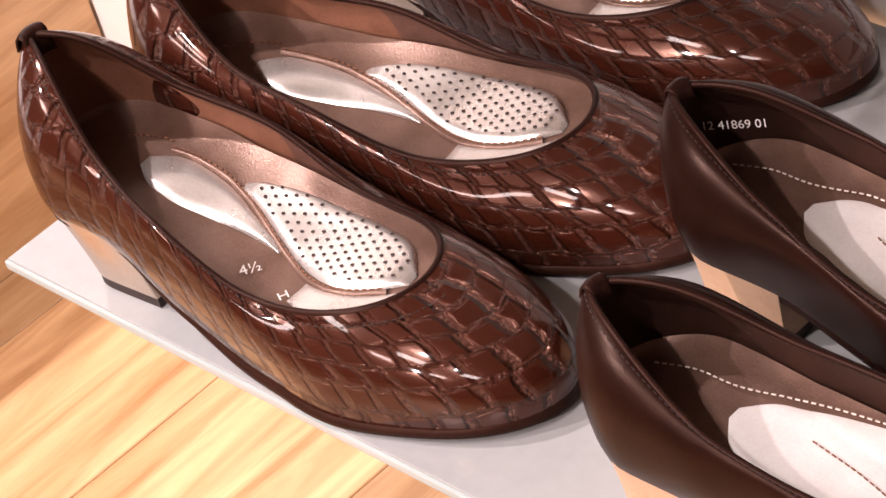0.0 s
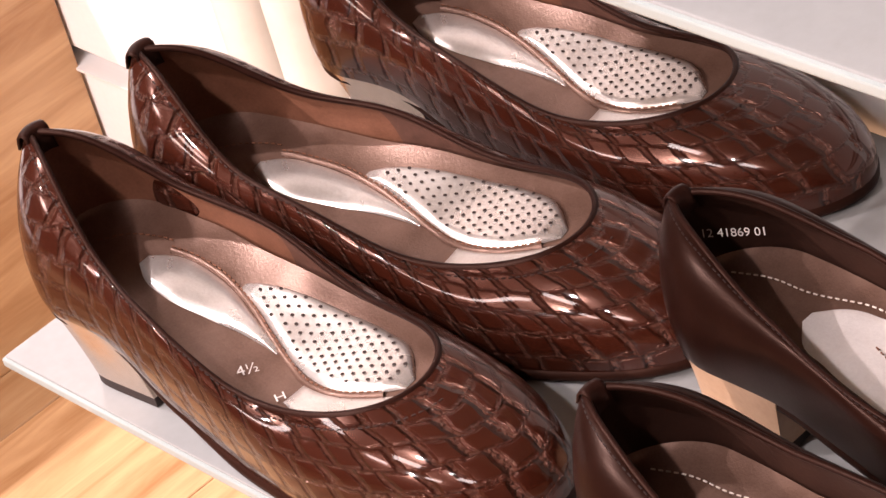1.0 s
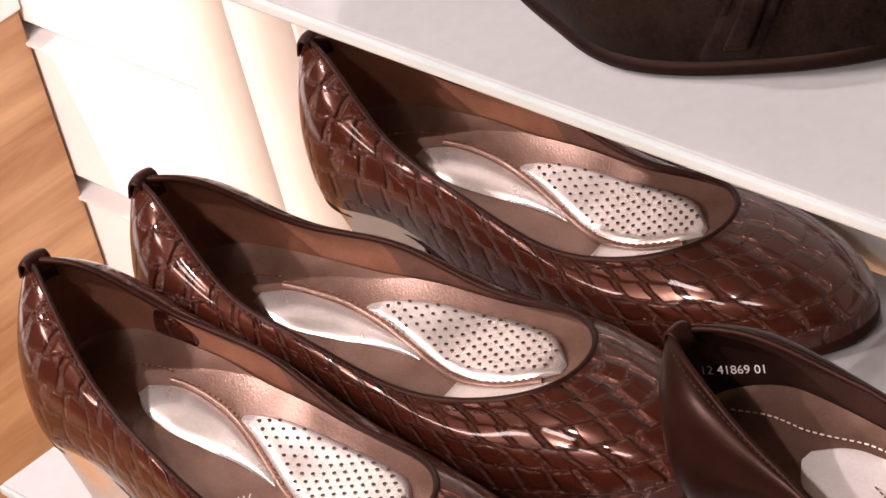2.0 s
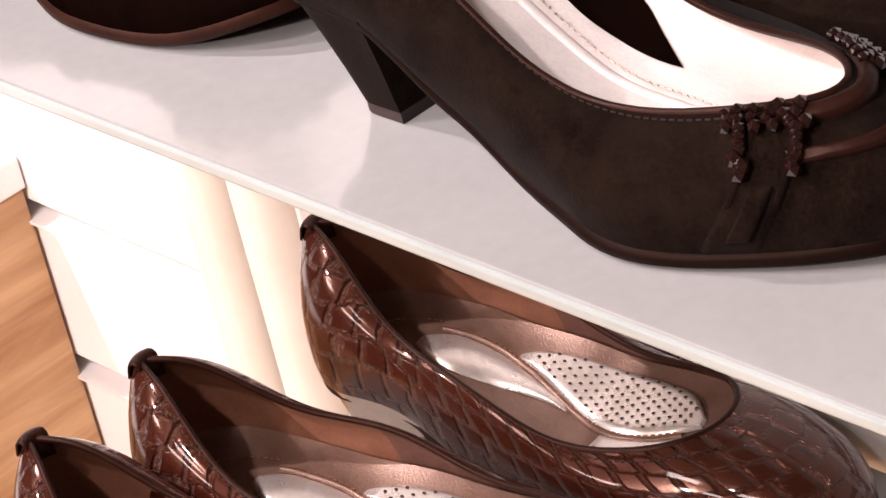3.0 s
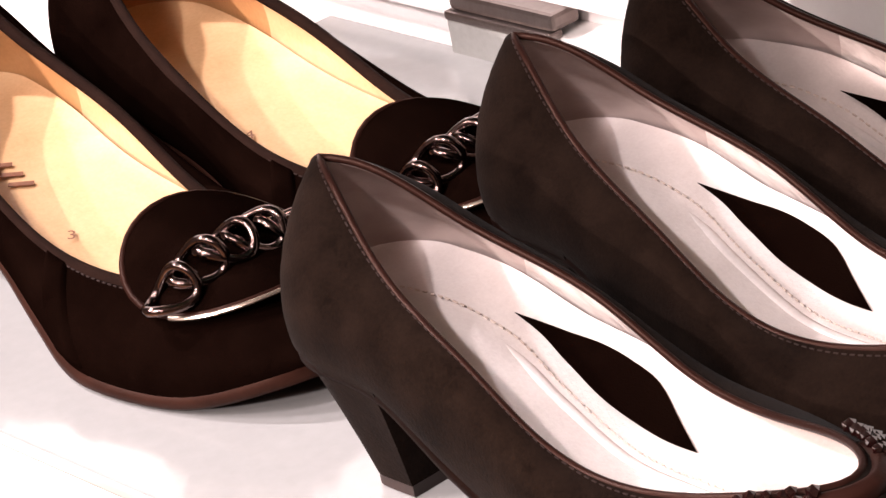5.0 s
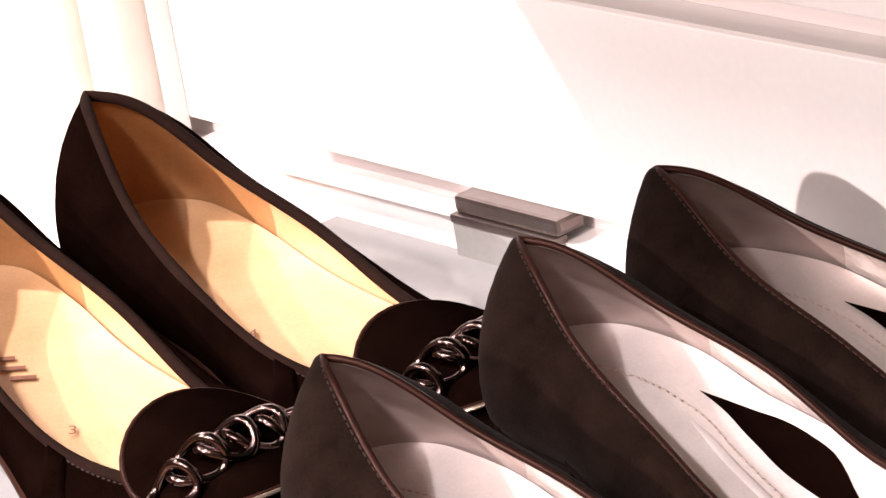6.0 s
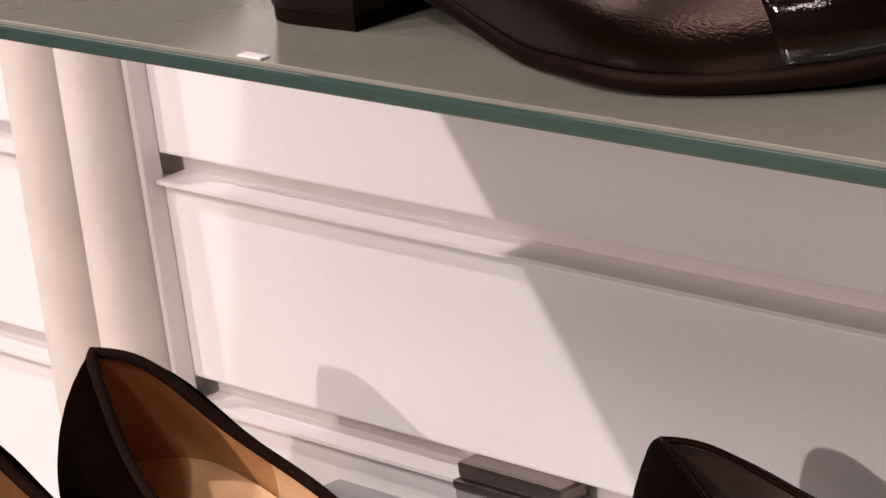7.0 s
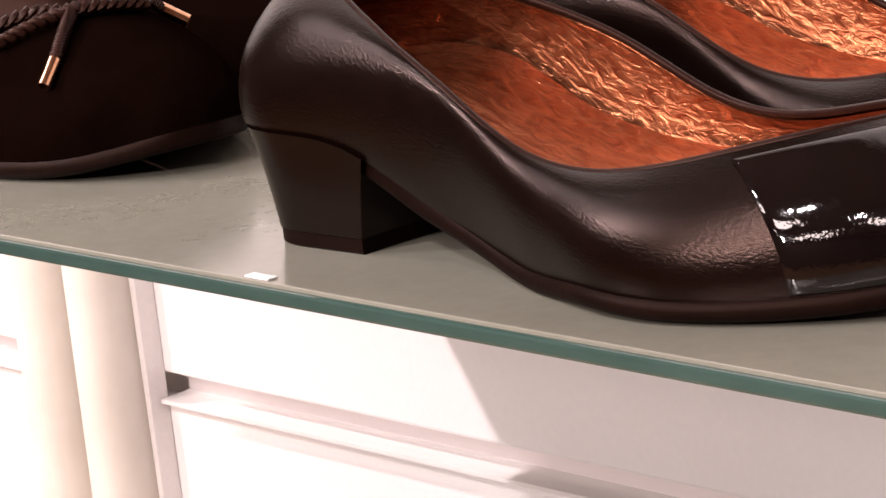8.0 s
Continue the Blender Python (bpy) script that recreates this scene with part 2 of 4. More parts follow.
M["channel"] = mottled("brushed_channel", (0.62, 0.56, 0.55), (0.70, 0.64, 0.63), 20, 0.45, 0.08, bump=0.05, stretch=(0.05, 1, 1))
M["groove"] = mottled("groove_liner", (0.70, 0.65, 0.63), (0.76, 0.72, 0.70), 20, 0.5, 0.1, bump=0.05)
M["bracket"] = mottled("bracket_steel", (0.14, 0.11, 0.10), (0.22, 0.18, 0.165), 30, 0.3, 0.08, metal=0.9, bump=0.08)
M["clip_plate"] = mottled("satin_clip", (0.34, 0.33, 0.31), (0.42, 0.41, 0.39), 30, 0.25, 0.06, metal=0.3, bump=0.08)
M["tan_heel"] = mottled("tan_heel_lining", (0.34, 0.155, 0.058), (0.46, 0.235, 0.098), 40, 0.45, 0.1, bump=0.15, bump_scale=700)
M["suede_binding"] = mottled("suede_binding", (0.006, 0.0024, 0.0016), (0.014, 0.006, 0.004), 90, 0.9, 0.05, bump=0.5, bump_scale=1300, spec=0.05)
M["post"] = mottled("cream_post", (0.60, 0.545, 0.48), (0.68, 0.63, 0.565), 25, 0.5, 0.1, bump=0.25, bump_scale=60, distance=0.001)
M["frosted"] = mottled("frosted_glass", (0.190, 0.184, 0.148), (0.240, 0.232, 0.190), 12, 0.20, 0.05, bump=0.004, bump_scale=200, coat=0.3, coat_rough=0.1)
M["pale_board"] = mottled("pale_glass_top", (0.275, 0.27, 0.265), (0.315, 0.31, 0.305), 9, 0.14, 0.05, bump=0.004, bump_scale=200, coat=0.4, coat_rough=0.05)
M["glass_edge"] = mottled("green_glass_edge", (0.012, 0.034, 0.028), (0.050, 0.090, 0.078), 30, 0.12, 0.04, bump=0.1, bump_scale=90, stretch=(0.2, 1, 1))
M["grey_edge"] = mottled("grey_glass_edge", (0.26, 0.29, 0.28), (0.38, 0.41, 0.40), 30, 0.15, 0.04, bump=0.1, bump_scale=90, stretch=(0.2, 1, 1))
M["wood"] = wood("honey_parquet", (12, 1, 12))
M["wood_side"] = wood("honey_cabinet_wood", (12, 1.2, 12))
M["shop_wall"] = mottled("shop_paint", (0.14, 0.105, 0.085), (0.18, 0.14, 0.115), 3, 0.8, 0.1, bump=0.05)
M["ceiling"] = mottled("ceiling_paint", (0.30, 0.27, 0.25), (0.36, 0.33, 0.31), 3, 0.9, 0.05, bump=0.05)


# ---- mesh helpers ----
def link_mesh(name, mesh, mat, parent=None, label="", smooth=True):
    mesh.materials.append(M[mat])
    if smooth:
        for p in mesh.polygons:
            p.use_smooth = True
    ob = new(name, mesh)
    ob.parent = parent
    if label:
        ob["label"] = label
    return ob


def part(name, bm, mat, parent=None, label="", smooth=False):
    mesh = bpy.data.meshes.new(name)
    bm.normal_update()
    bm.to_mesh(mesh)
    bm.free()
    return link_mesh(name, mesh, mat, parent, label, smooth)


def grid(name, pts, mat, parent=None, label="", ring=False, uv=None, flip=False):
    """A mesh over an array of points (rows, columns, 3); ring closes the rows round."""
    nu, nv = pts.shape[:2]
    verts = pts.reshape(-1, 3).tolist()
    faces, cells = [], []
    for i in range(nu if ring else nu - 1):
        for j in range(nv - 1):
            k = (i + 1) % nu
            f = (i * nv + j, k * nv + j, k * nv + j + 1, i * nv + j + 1)
            c = ((i, j), (i + 1, j), (i + 1, j + 1), (i, j + 1))
            faces.append(f[::-1] if flip else f)
            cells.append(c[::-1] if flip else c)
    mesh = bpy.data.meshes.new(name)
    mesh.from_pydata(verts, [], faces)
    if uv is not None:
        layer = mesh.uv_layers.new(name="surface")
        flat = [uv[i, j] for c in cells for i, j in c]
        layer.data.foreach_set("uv", np.array(flat, dtype=float).ravel())
    mesh.validate()
    return link_mesh(name, mesh, mat, parent, label)


def box_bm(size, centre=(0, 0, 0), bevel=0.0, segments=2):
    bm = bmesh.new()
    bmesh.ops.create_cube(bm, size=1, matrix=Matrix.Translation(centre) @ Matrix.Diagonal((*size, 1)))
    if bevel:
        bmesh.ops.bevel(bm, geom=bm.edges[:], offset=bevel, segments=segments, affect="EDGES", profile=0.6)
    return bm


def box(name, lo, hi, mat, parent=None, bevel=0.0, label=""):
    lo, hi = Vector(lo), Vector(hi)
    return part(name, box_bm(hi - lo, (lo + hi) / 2, bevel), mat, parent, label)


def tube(name, pts, radius, mat, parent=None, label="", closed=False, sides=8, up=(0, 0, 1)):
    """A round bar along points; radius may be a list."""
    pts = np.asarray(pts, float)
    n = len(pts)
    ahead = np.roll(pts, -1, 0) - np.roll(pts, 1, 0)
    if not closed:
        ahead[0], ahead[-1] = pts[1] - pts[0], pts[-1] - pts[-2]
    ahead /= np.linalg.norm(ahead, axis=1, keepdims=True) + 1e-12
    side = np.cross(ahead, np.asarray(up, float))
    side /= np.linalg.norm(side, axis=1, keepdims=True) + 1e-9
    over = np.cross(side, ahead)
    r = np.broadcast_to(np.asarray(radius, float), n)[:, None, None]
    a = np.linspace(0, 2 * np.pi, sides + 1)
    shell = pts[:, None] + r * (np.cos(a)[None, :, None] * side[:, None] + np.sin(a)[None, :, None] * over[:, None])
    return grid(name, shell, mat, parent, label, ring=closed, flip=True)


def empty(name, m=None):
    ob = new(name)
    ob.empty_display_size = 0.05
    if m is not None:
        ob.matrix_world = m
    return ob


# ---- shoes ----
def smooth_table(x, xs, ys):
    """A smooth curve through a few knots."""
    xs, ys = np.asarray(xs, float), np.asarray(ys, float)
    slope = np.gradient(ys, xs)
    i = np.clip(np.searchsorted(xs, x) - 1, 0, len(xs) - 2)
    h = xs[i + 1] - xs[i]
    s = np.clip((x - xs[i]) / h, 0, 1)
    return ((2 * s**3 - 3 * s**2 + 1) * ys[i] + (s**3 - 2 * s**2 + s) * h * slope[i]
            + (3 * s**2 - 2 * s**3) * ys[i + 1] + (s**3 - s**2) * h * slope[i + 1])


def resample(pts, n, closed=True):
    pts = np.asarray(pts, float)
    loop = np.vstack([pts, pts[:1]]) if closed else pts
    d = np.r_[0, np.cumsum(np.linalg.norm(np.diff(loop, axis=0), axis=1))]
    s = np.linspace(0, d[-1], n + 1)[:-1] if closed else np.linspace(0, d[-1], n)
    return np.stack([np.interp(s, d, loop[:, k]) for k in range(loop.shape[1])], 1)


class Last:
    """The form a shoe is built on. Lengths in metres, t runs from heel (0) to toe (1)."""

    def __init__(self, length=0.255, heel=0.030, back=0.078, waist=0.056, throat=0.052, mouth=0.62, toe_start=0.70,
                 toe_power=2.6, width=1.0, side=1, spring=0.008, fullness=2.3, rise=0.35, bend=0.004, lean=0.006, gape=0.029, vee=0.6, bed=0.003, arch=0.0, taper=0.0, ball=0.0, round_front=2.4, dip=0.0, dip_front=0.0, shank=0.0, narrow=0.0):
        self.length, self.heel, self.back, self.waist, self.throat, self.mouth = length, heel, back, waist, throat, mouth
        self.toe_start, self.toe_power, self.width, self.side = toe_start, toe_power, width, side
        self.spring, self.fullness, self.rise, self.bend, self.lean = spring, fullness, rise, bend, lean
        self.gape, self.vee, self.bed, self.arch, self.taper, self.ball, self.round_front = gape, vee, bed, arch, taper, ball, round_front
        self.dip, self.dip_front, self.shank, self.narrow = dip, dip_front, shank, narrow

    def base(self, t):
        """Height of the sole's upper side."""
        return smooth_table(t, [-0.05, 0.10, 0.22, 0.36, 0.50, 0.62, 0.74, 0.88, 1.0],
                            [self.heel + 0.002, self.heel + 0.001, self.heel * 0.93 + 0.001, self.heel * 0.62 + 0.002 + self.shank, self.heel * 0.24 + 0.004 + self.shank,
                             0.0055, 0.005, 0.0065, 0.005 + self.spring])

    def half(self, t, power=None, start=None):
        base = smooth_table(t, [0, 0.1, 0.25, 0.4, 0.55, 0.7, 0.85, 1.0], [0.0285, 0.0298, 0.0290, 0.0280, 0.0330, 0.0385, 0.0375, 0.034])
        a, start, power = 0.115, start or self.toe_start, power or self.toe_power
        heel = np.sqrt(np.clip(1 - (np.clip(a - t, 0, a) / a) ** 2, 0, 1))
        toe = np.clip(1 - (np.clip(t - start, 0, 1) / (1 - start)) ** power, 0, 1) ** (1 / 2.0)
        slim = 1 - self.taper * np.clip((t - 0.62) / 0.38, 0, 1) ** 1.2 + self.ball * np.exp(-((t - 0.66) / 0.16) ** 2) - self.narrow * np.exp(-((t - 0.38) / 0.14) ** 2)
        return base * heel * toe * slim * self.width

    def centre(self, t):
        """The sole curves inwards a little."""
        return self.side * self.bend * np.sin(np.pi * np.clip((t - 0.25) / 0.75, 0, 1)) * 1.0

    def outline(self, n):
        t = (1 - np.cos(np.linspace(0, np.pi, 160))) / 2
        w, c = self.half(t), self.centre(t)
        near = np.stack([t * self.length, c - w], 1)
        far = np.stack([t * self.length, c + w], 1)[::-1]
        p = resample(np.vstack([near, far[1:-1]]), n)
        return np.c_[p, self.base(p[:, 0] / self.length)]

    def mouth_height(self, t):
        return smooth_table(t, [-0.03, 0.08, 0.22, 0.38, 0.52, self.mouth],
                            [self.back, self.back * 0.965, self.back * 0.60 + self.waist * 0.40 + self.dip, self.waist, self.throat * 0.98 + self.dip_front, self.throat])

    def topline(self, n):
        s = (1 - np.cos(np.linspace(0, np.pi, 160))) / 2
        t0 = self.lean / self.length
        t = t0 + (self.mouth - t0) * s
        w = self.gape * self.width
        heel = np.clip(1 - (np.clip(0.55 - s, 0, 1) / 0.55) ** 2, 0, 1) ** self.vee
        front = np.clip(1 - (np.clip(s - 0.5, 0, 1) / 0.5) ** self.round_front, 0, 1) ** 0.5
        c = self.centre(t)
        near = np.stack([t * self.length, c - w * heel * front], 1)
        far = np.stack([t * self.length, c + w * heel * front], 1)[::-1]
        p = resample(np.vstack([near, far[1:-1]]), n)
        return np.c_[p, self.mouth_height(p[:, 0] / self.length)]

    def shell(self, nu=112, nv=22):
        """Points of the upper from the feather edge (column 0) to the topline, with metres along the surface."""
        low, top = self.outline(nu), self.topline(nu)
        tl = low[:, 0] / self.length
        front = np.clip((tl - 0.45) / 0.4, 0, 1)
        front = front * front * (3 - 2 * front)
        ahead = np.roll(low, -1, 0) - np.roll(low, 1, 0)
        out = np.stack([ahead[:, 1], -ahead[:, 0]], 1)
        out /= np.linalg.norm(out, axis=1, keepdims=True)
        phi = np.linspace(0, np.pi / 2, nv)[None]
        power = (2 / (1.75 + (self.fullness - 1.75) * front))[:, None]
        s = 1 - np.cos(phi) ** power
        s = np.clip(s, 0, 1)
        q = np.sin(phi) ** power
        q = q * (1 - self.rise * front[:, None]) + s * self.rise * front[:, None]
        swell = (0.0035 - 0.0015 * front)[:, None] * np.sin(2 * phi)
        p = np.zeros((nu, nv, 3))
        p[..., :2] = low[:, None, :2] + s[..., None] * (top - low)[:, None, :2] + swell[..., None] * out[:, None]
        p[..., 2] = low[:, None, 2] + q * (top - low)[:, None, 2]
        loop = np.vstack([low, low[:1]])
        around = np.r_[0, np.cumsum(np.linalg.norm(np.diff(loop, axis=0), axis=1))]
        up = np.c_[np.zeros(nu), np.cumsum(np.linalg.norm(np.diff(p, axis=1), axis=2), axis=1)]
        uv = np.zeros((nu + 1, nv, 2))
        uv[..., 0] = around[:, None]
        uv[:nu, :, 1], uv[nu, :, 1] = up, up[0]
        return p, uv

    def sock(self, x, y):
        """Height of the insole's surface."""
        t = x / self.length
        w = np.maximum(self.half(t), 0.004)
        d = np.clip(np.abs(y - self.centre(t)) / w, 0, 1.2)
        k = np.clip((t - 0.18) / 0.30, 0, 1)
        inner = np.clip((y - self.centre(t)) / w, 0, 1.2) ** 1.5 * np.exp(-((t - 0.46) / 0.16) ** 2)
        return self.base(t) + 0.0070 + self.bed * k * k * (3 - 2 * k) + 0.004 * d**3 + self.arch * inner


def inwards(p, depth):
    """The shell moved towards the foot."""
    du = np.roll(p, -1, 0) - np.roll(p, 1, 0)
    dv = np.gradient(p, axis=1)
    n = np.cross(du, dv)
    n /= np.linalg.norm(n, axis=2, keepdims=True) + 1e-12
    return p - n * depth


def insole_panel(name, last, ts, lo, hi, mat, parent, lift=0.0015, label="", rows=60, cols=25, power=6, crown=0.0):
    """A raised piece of the insole between two edges, given as metres from the middle over t."""
    t = np.linspace(ts[0], ts[-1], rows)
    a, b = smooth_table(t, ts, lo), smooth_table(t, ts, hi)
    s = np.linspace(0, 1, cols)
    x = np.repeat(t[:, None] * last.length, cols, 1)
    y = last.centre(t)[:, None] + a[:, None] + (b - a)[:, None] * s[None]
    k = np.linspace(0, 1, rows)
    dome = np.clip(1 - np.abs(2 * s - 1) ** power, 0, 1)[None] * np.clip(np.minimum(k, 1 - k) * 12, 0, 1)[:, None] ** 0.5
    bowl = crown * np.sin(np.pi * s)[None] * np.sin(np.pi * k)[:, None]
    z = last.sock(x, y) + lift * dome + bowl + 0.0003
    return grid(name, np.stack([x, y, z], -1), mat, parent, label, uv=np.stack([x, y], -1), flip=True)


def dashes(name, path, mat, parent, length=0.0016, gap=0.0011, radius=0.00022, label=""):
    """A row of stitches along a line."""
    path = np.asarray(path)
    d = np.r_[0, np.cumsum(np.linalg.norm(np.diff(path, axis=0), axis=1))]
    at = lambda s: np.array([np.interp(s, d, path[:, k]) for k in range(3)])
    bm = bmesh.new()
    s = 0.0
    while s + length < d[-1]:
        a, b = Vector(at(s)), Vector(at(s + length))
        m = Matrix.Translation((a + b) / 2) @ (b - a).to_track_quat("X", "Z").to_matrix().to_4x4()
        bmesh.ops.create_cube(bm, size=1, matrix=m @ Matrix.Diagonal(((b - a).length, radius * 2, radius * 2, 1)))
        s += length + gap
    return part(name, bm, mat, parent, label)


def heel_block(last, parent, mat, seat=(0.003, 0.055), foot=(0.014, 0.052), width=0.023, tip=0.004, cover=None, round_back=0.6, flare=1.0):
    """A block heel with a flat breast and a rounded back; seat and foot give where it starts and ends along the shoe."""
    L = last.length

    def ring(x0, x1, half, z):
        a = np.linspace(-np.pi / 2, -3 * np.pi / 2, 25)
        back = np.stack([np.sign(np.cos(a)) * np.abs(np.cos(a)) ** round_back, np.sign(np.sin(a)) * np.abs(np.sin(a)) ** 0.45], 1)
        depth = x1 - x0
        side = np.linspace(1.0, 0.45, 6)[:-1]
        near = np.stack([x0 + depth * side, -half * np.ones(5)], 1)
        curve = np.stack([x0 + depth * 0.45 * (1 + back[:, 0]), half * back[:, 1]], 1)
        far = near[::-1] * np.array([1, -1])
        breast = np.stack([np.full(5, x1), np.linspace(half, -half, 7)[1:-1]], 1)
        xy = np.vstack([near, curve, far, breast])
        return np.c_[xy, np.full(len(xy), z)]

    top = ring(seat[0], seat[1], 1.0, 0.0)
    top[:, 1] *= np.minimum(last.half(np.clip(top[:, 0] / L, 0.03, 1)) * flare, 0.032)
    top[:, 2] = last.base(top[:, 0] / L) + 0.0008
    low = ring(foot[0], foot[1], width, tip)
    ks = np.linspace(0, 1, 10)
    rows = [top * (1 - k ** 0.85) + low * k ** 0.85 for k in ks]
    for k, r in zip(ks, rows):
        r[:, 2] = top[:, 2] * (1 - k) + tip * k
    body = grid("heel", np.stack(rows, 1), mat, parent, ring=True)
    mid = low[:, :2].mean(0)
    shrink = mid + (low[:, :2] - mid) * 0.985
    n = len(low)
    foot_pts = np.stack([low, np.c_[shrink, np.full(n, tip - 0.0003)], np.c_[shrink, np.full(n, 0.0005)],
                         np.c_[mid + (low[:, :2] - mid) * 0.96, np.full(n, 0.0)], np.c_[mid + (low[:, :2] - mid) * 0.02, np.full(n, 0.0)]], 1)
    grid("heel_tip", foot_pts, cover or "rubber", body, ring=True)
    for ob in (body, body.children[0]):
        ob.data.set_sharp_from_angle(angle=radians(38))
    return body


def back_tab(last, parent, mat, wide=0.0055, drop=0.006):
    """A short strip folded over the topline at the back seam."""
    x0, z0 = last.lean + 0.0012, last.back - 0.0012
    prof = np.array([(0.0052, -drop * 1.3), (0.0036, -0.001), (0.0030, 0.0012), (0.0014, 0.0022), (-0.0006, 0.0019), (-0.0018, 0.0006), (-0.0026, -0.002), (-0.0032, -drop * 0.8)])
    ys = np.linspace(-wide, wide, 7)
    pts = np.stack([np.stack([x0 + prof[:, 0] + 55 * y * y, np.full(len(prof), y), z0 + prof[:, 1] - 12 * y * y], -1) for y in ys], 0)
    ob = grid("heel_tab", pts, mat, parent)
    thick = ob.modifiers.new("thickness", "SOLIDIFY")
    thick.thickness, thick.offset = 0.0009, 0.0
    return ob


def shoe(name, last, upper, lining, sole, heel, front_lining=None, insole="bronze_insole", binding="binding", m=None,
         heel_args=None, rim=0.0013, split=0.36, nu=112, stitch=None, stitch_row=-3):
    """A pump: upper, binding, lining, insole, sole and heel under one empty."""
    thing = empty(name)
    p, uv = last.shell(nu)
    body = grid("upper", p, upper, thing, uv=uv, ring=True)
    inner = inwards(p, 0.0016)
    inner[:, -1, 2] -= 0.0005
    k = inner.shape[1]
    near = inner[:, 2:, :]
    x = near[:, -1, 0] / last.length
    half = nu // 2
    cut = int(np.argmin(np.abs(x[:half] - split)))
    rear = np.vstack([near[nu - cut - 1:], near[:cut + 2]])
    rear_uv = np.concatenate([uv[nu - cut - 1:nu, 2:] - np.array([uv[nu, 0, 0], 0]), uv[:cut + 2, 2:]])
    ahead = near[cut + 1:nu - cut]
    grid("heel_lining", rear, lining, thing, uv=rear_uv, flip=True)
    grid("vamp_lining", ahead, front_lining or lining, thing, uv=uv[cut + 1:nu - cut, 2:], flip=True)
    top = p[:, -1] * 0.5 + inner[:, -1] * 0.5 + np.array([0, 0, 0.0004])
    tube("topline_binding", top, rim, binding, thing, closed=True, sides=8)
    if stitch:
        dashes("stitching", p[:nu // 2 + 1, stitch_row], stitch, thing)
    # insole
    t = (1 - np.cos(np.linspace(0.09, np.pi - 0.60, 90))) / 2
    s = np.linspace(-1, 1, 33)
    w = last.half(t) * np.interp(t, [0, 0.5, 0.75, 0.92], [0.955, 0.95, 0.86, 0.66])
    gx = np.repeat(t[:, None] * last.length, 33, 1)
    gy = last.centre(t)[:, None] + w[:, None] * s[None]
    grid("insole", np.stack([gx, gy, last.sock(gx, gy)], -1), insole, thing, uv=np.stack([gx, gy], -1), flip=True)
    # sole: edge and underside
    low = last.outline(nu)
    mid = np.c_[low[:, 0] * 0.0 + low[:, 0], last.centre(low[:, 0] / last.length)]
    front = np.clip((low[:, 0] / last.length - 0.22) / 0.25, 0, 1)[:, None]
    grow = lambda f: mid + (low[:, :2] - mid) * np.minimum(f, 0.955 + (1.035 - 0.955) * front)
    under = np.stack([np.c_[grow(0.97), low[:, 2] + 0.0006], np.c_[grow(1.035), low[:, 2] - 0.0004], np.c_[grow(1.035), low[:, 2] - 0.0032],
                      np.c_[grow(0.99), low[:, 2] - 0.0044], np.c_[grow(0.5), low[:, 2] - 0.0046], np.c_[grow(0.02), low[:, 2] - 0.0046]], 1)
    grid("sole", under, sole, thing, ring=True, flip=True)
    heel_block(last, thing, heel, **(heel_args or {}))
    if m is not None:
        thing.matrix_world = m
    return thing


def place_of(last, x, nu=112):
    """The row of the shell that starts at x on the near side of the sole."""
    low = last.outline(nu)
    return int(np.argmin(np.abs(low[:nu // 2, 0] - x * last.length)))


def shell_patch(name, last, u0, u1, v0, v1, mat, parent, lift=0.001, label="", rows=40, cols=14, nu=112, edge=0.12, skew=0.0):
    """A piece sewn onto the upper, between rows u0 and u1 and from v0 (sole) to v1 (topline), with rounded edges."""
    p, uv = last.shell(nu)
    out = (p - inwards(p, 0.001)) / 0.001
    us, vs = np.linspace(u0, u1, rows), np.linspace(v0, v1, cols) * (p.shape[1] - 1)

    uu = us[:, None] + skew * (vs / (p.shape[1] - 1))[None] ** 1.2
    vv = np.repeat(vs[None], rows, 0)

    def take(a):
        i, j = np.floor(uu).astype(int), np.clip(np.floor(vv).astype(int), 0, p.shape[1] - 2)
        f, g = (uu - i)[..., None], (vv - j)[..., None]
        i0, i1 = i % nu, (i + 1) % nu
        return (a[i0, j] * (1 - g) + a[i0, j + 1] * g) * (1 - f) + (a[i1, j] * (1 - g) + a[i1, j + 1] * g) * f

    k = np.minimum(np.linspace(0, 1, rows), np.linspace(1, 0, rows))[:, None] / edge
    h = np.minimum(np.linspace(0, 1, cols), np.linspace(1, 0, cols))[None] / edge
    rise = np.clip(np.minimum(k, h), 0, 1) ** 0.5
    pts = take(p) + take(out) * (lift * rise - 0.0003)[..., None]
    flat = np.stack([np.repeat(us[:, None] * 0.005, cols, 1), np.repeat(vs[None] * 0.003, rows, 0)], -1)
    return grid(name, pts, mat, parent, label, uv=flat)


def lettering(name, text, size, m, mat, parent, depth=0.0):
    """Flat printed characters in Blender's own font."""
    curve = bpy.data.curves.new(name, "FONT")
    curve.body, curve.size, curve.extrude, curve.align_x, curve.align_y = text, size, depth, "CENTER", "CENTER"
    ob = bpy.data.objects.new(name, curve)
    mesh = bpy.data.meshes.new_from_object(ob)
    bpy.data.objects.remove(ob)
    made = link_mesh(name, mesh, mat, parent, smooth=False)
    made.matrix_basis = m
    return made


def stand(x, y, z, heading):
    return pose(x, y, z, 0, 0, heading)


# ---- the room ----
RAIL, GAP, STEP = 0.684, 0.0105, 0.0925
LEFT, RIGHT = -3.2, 2.4

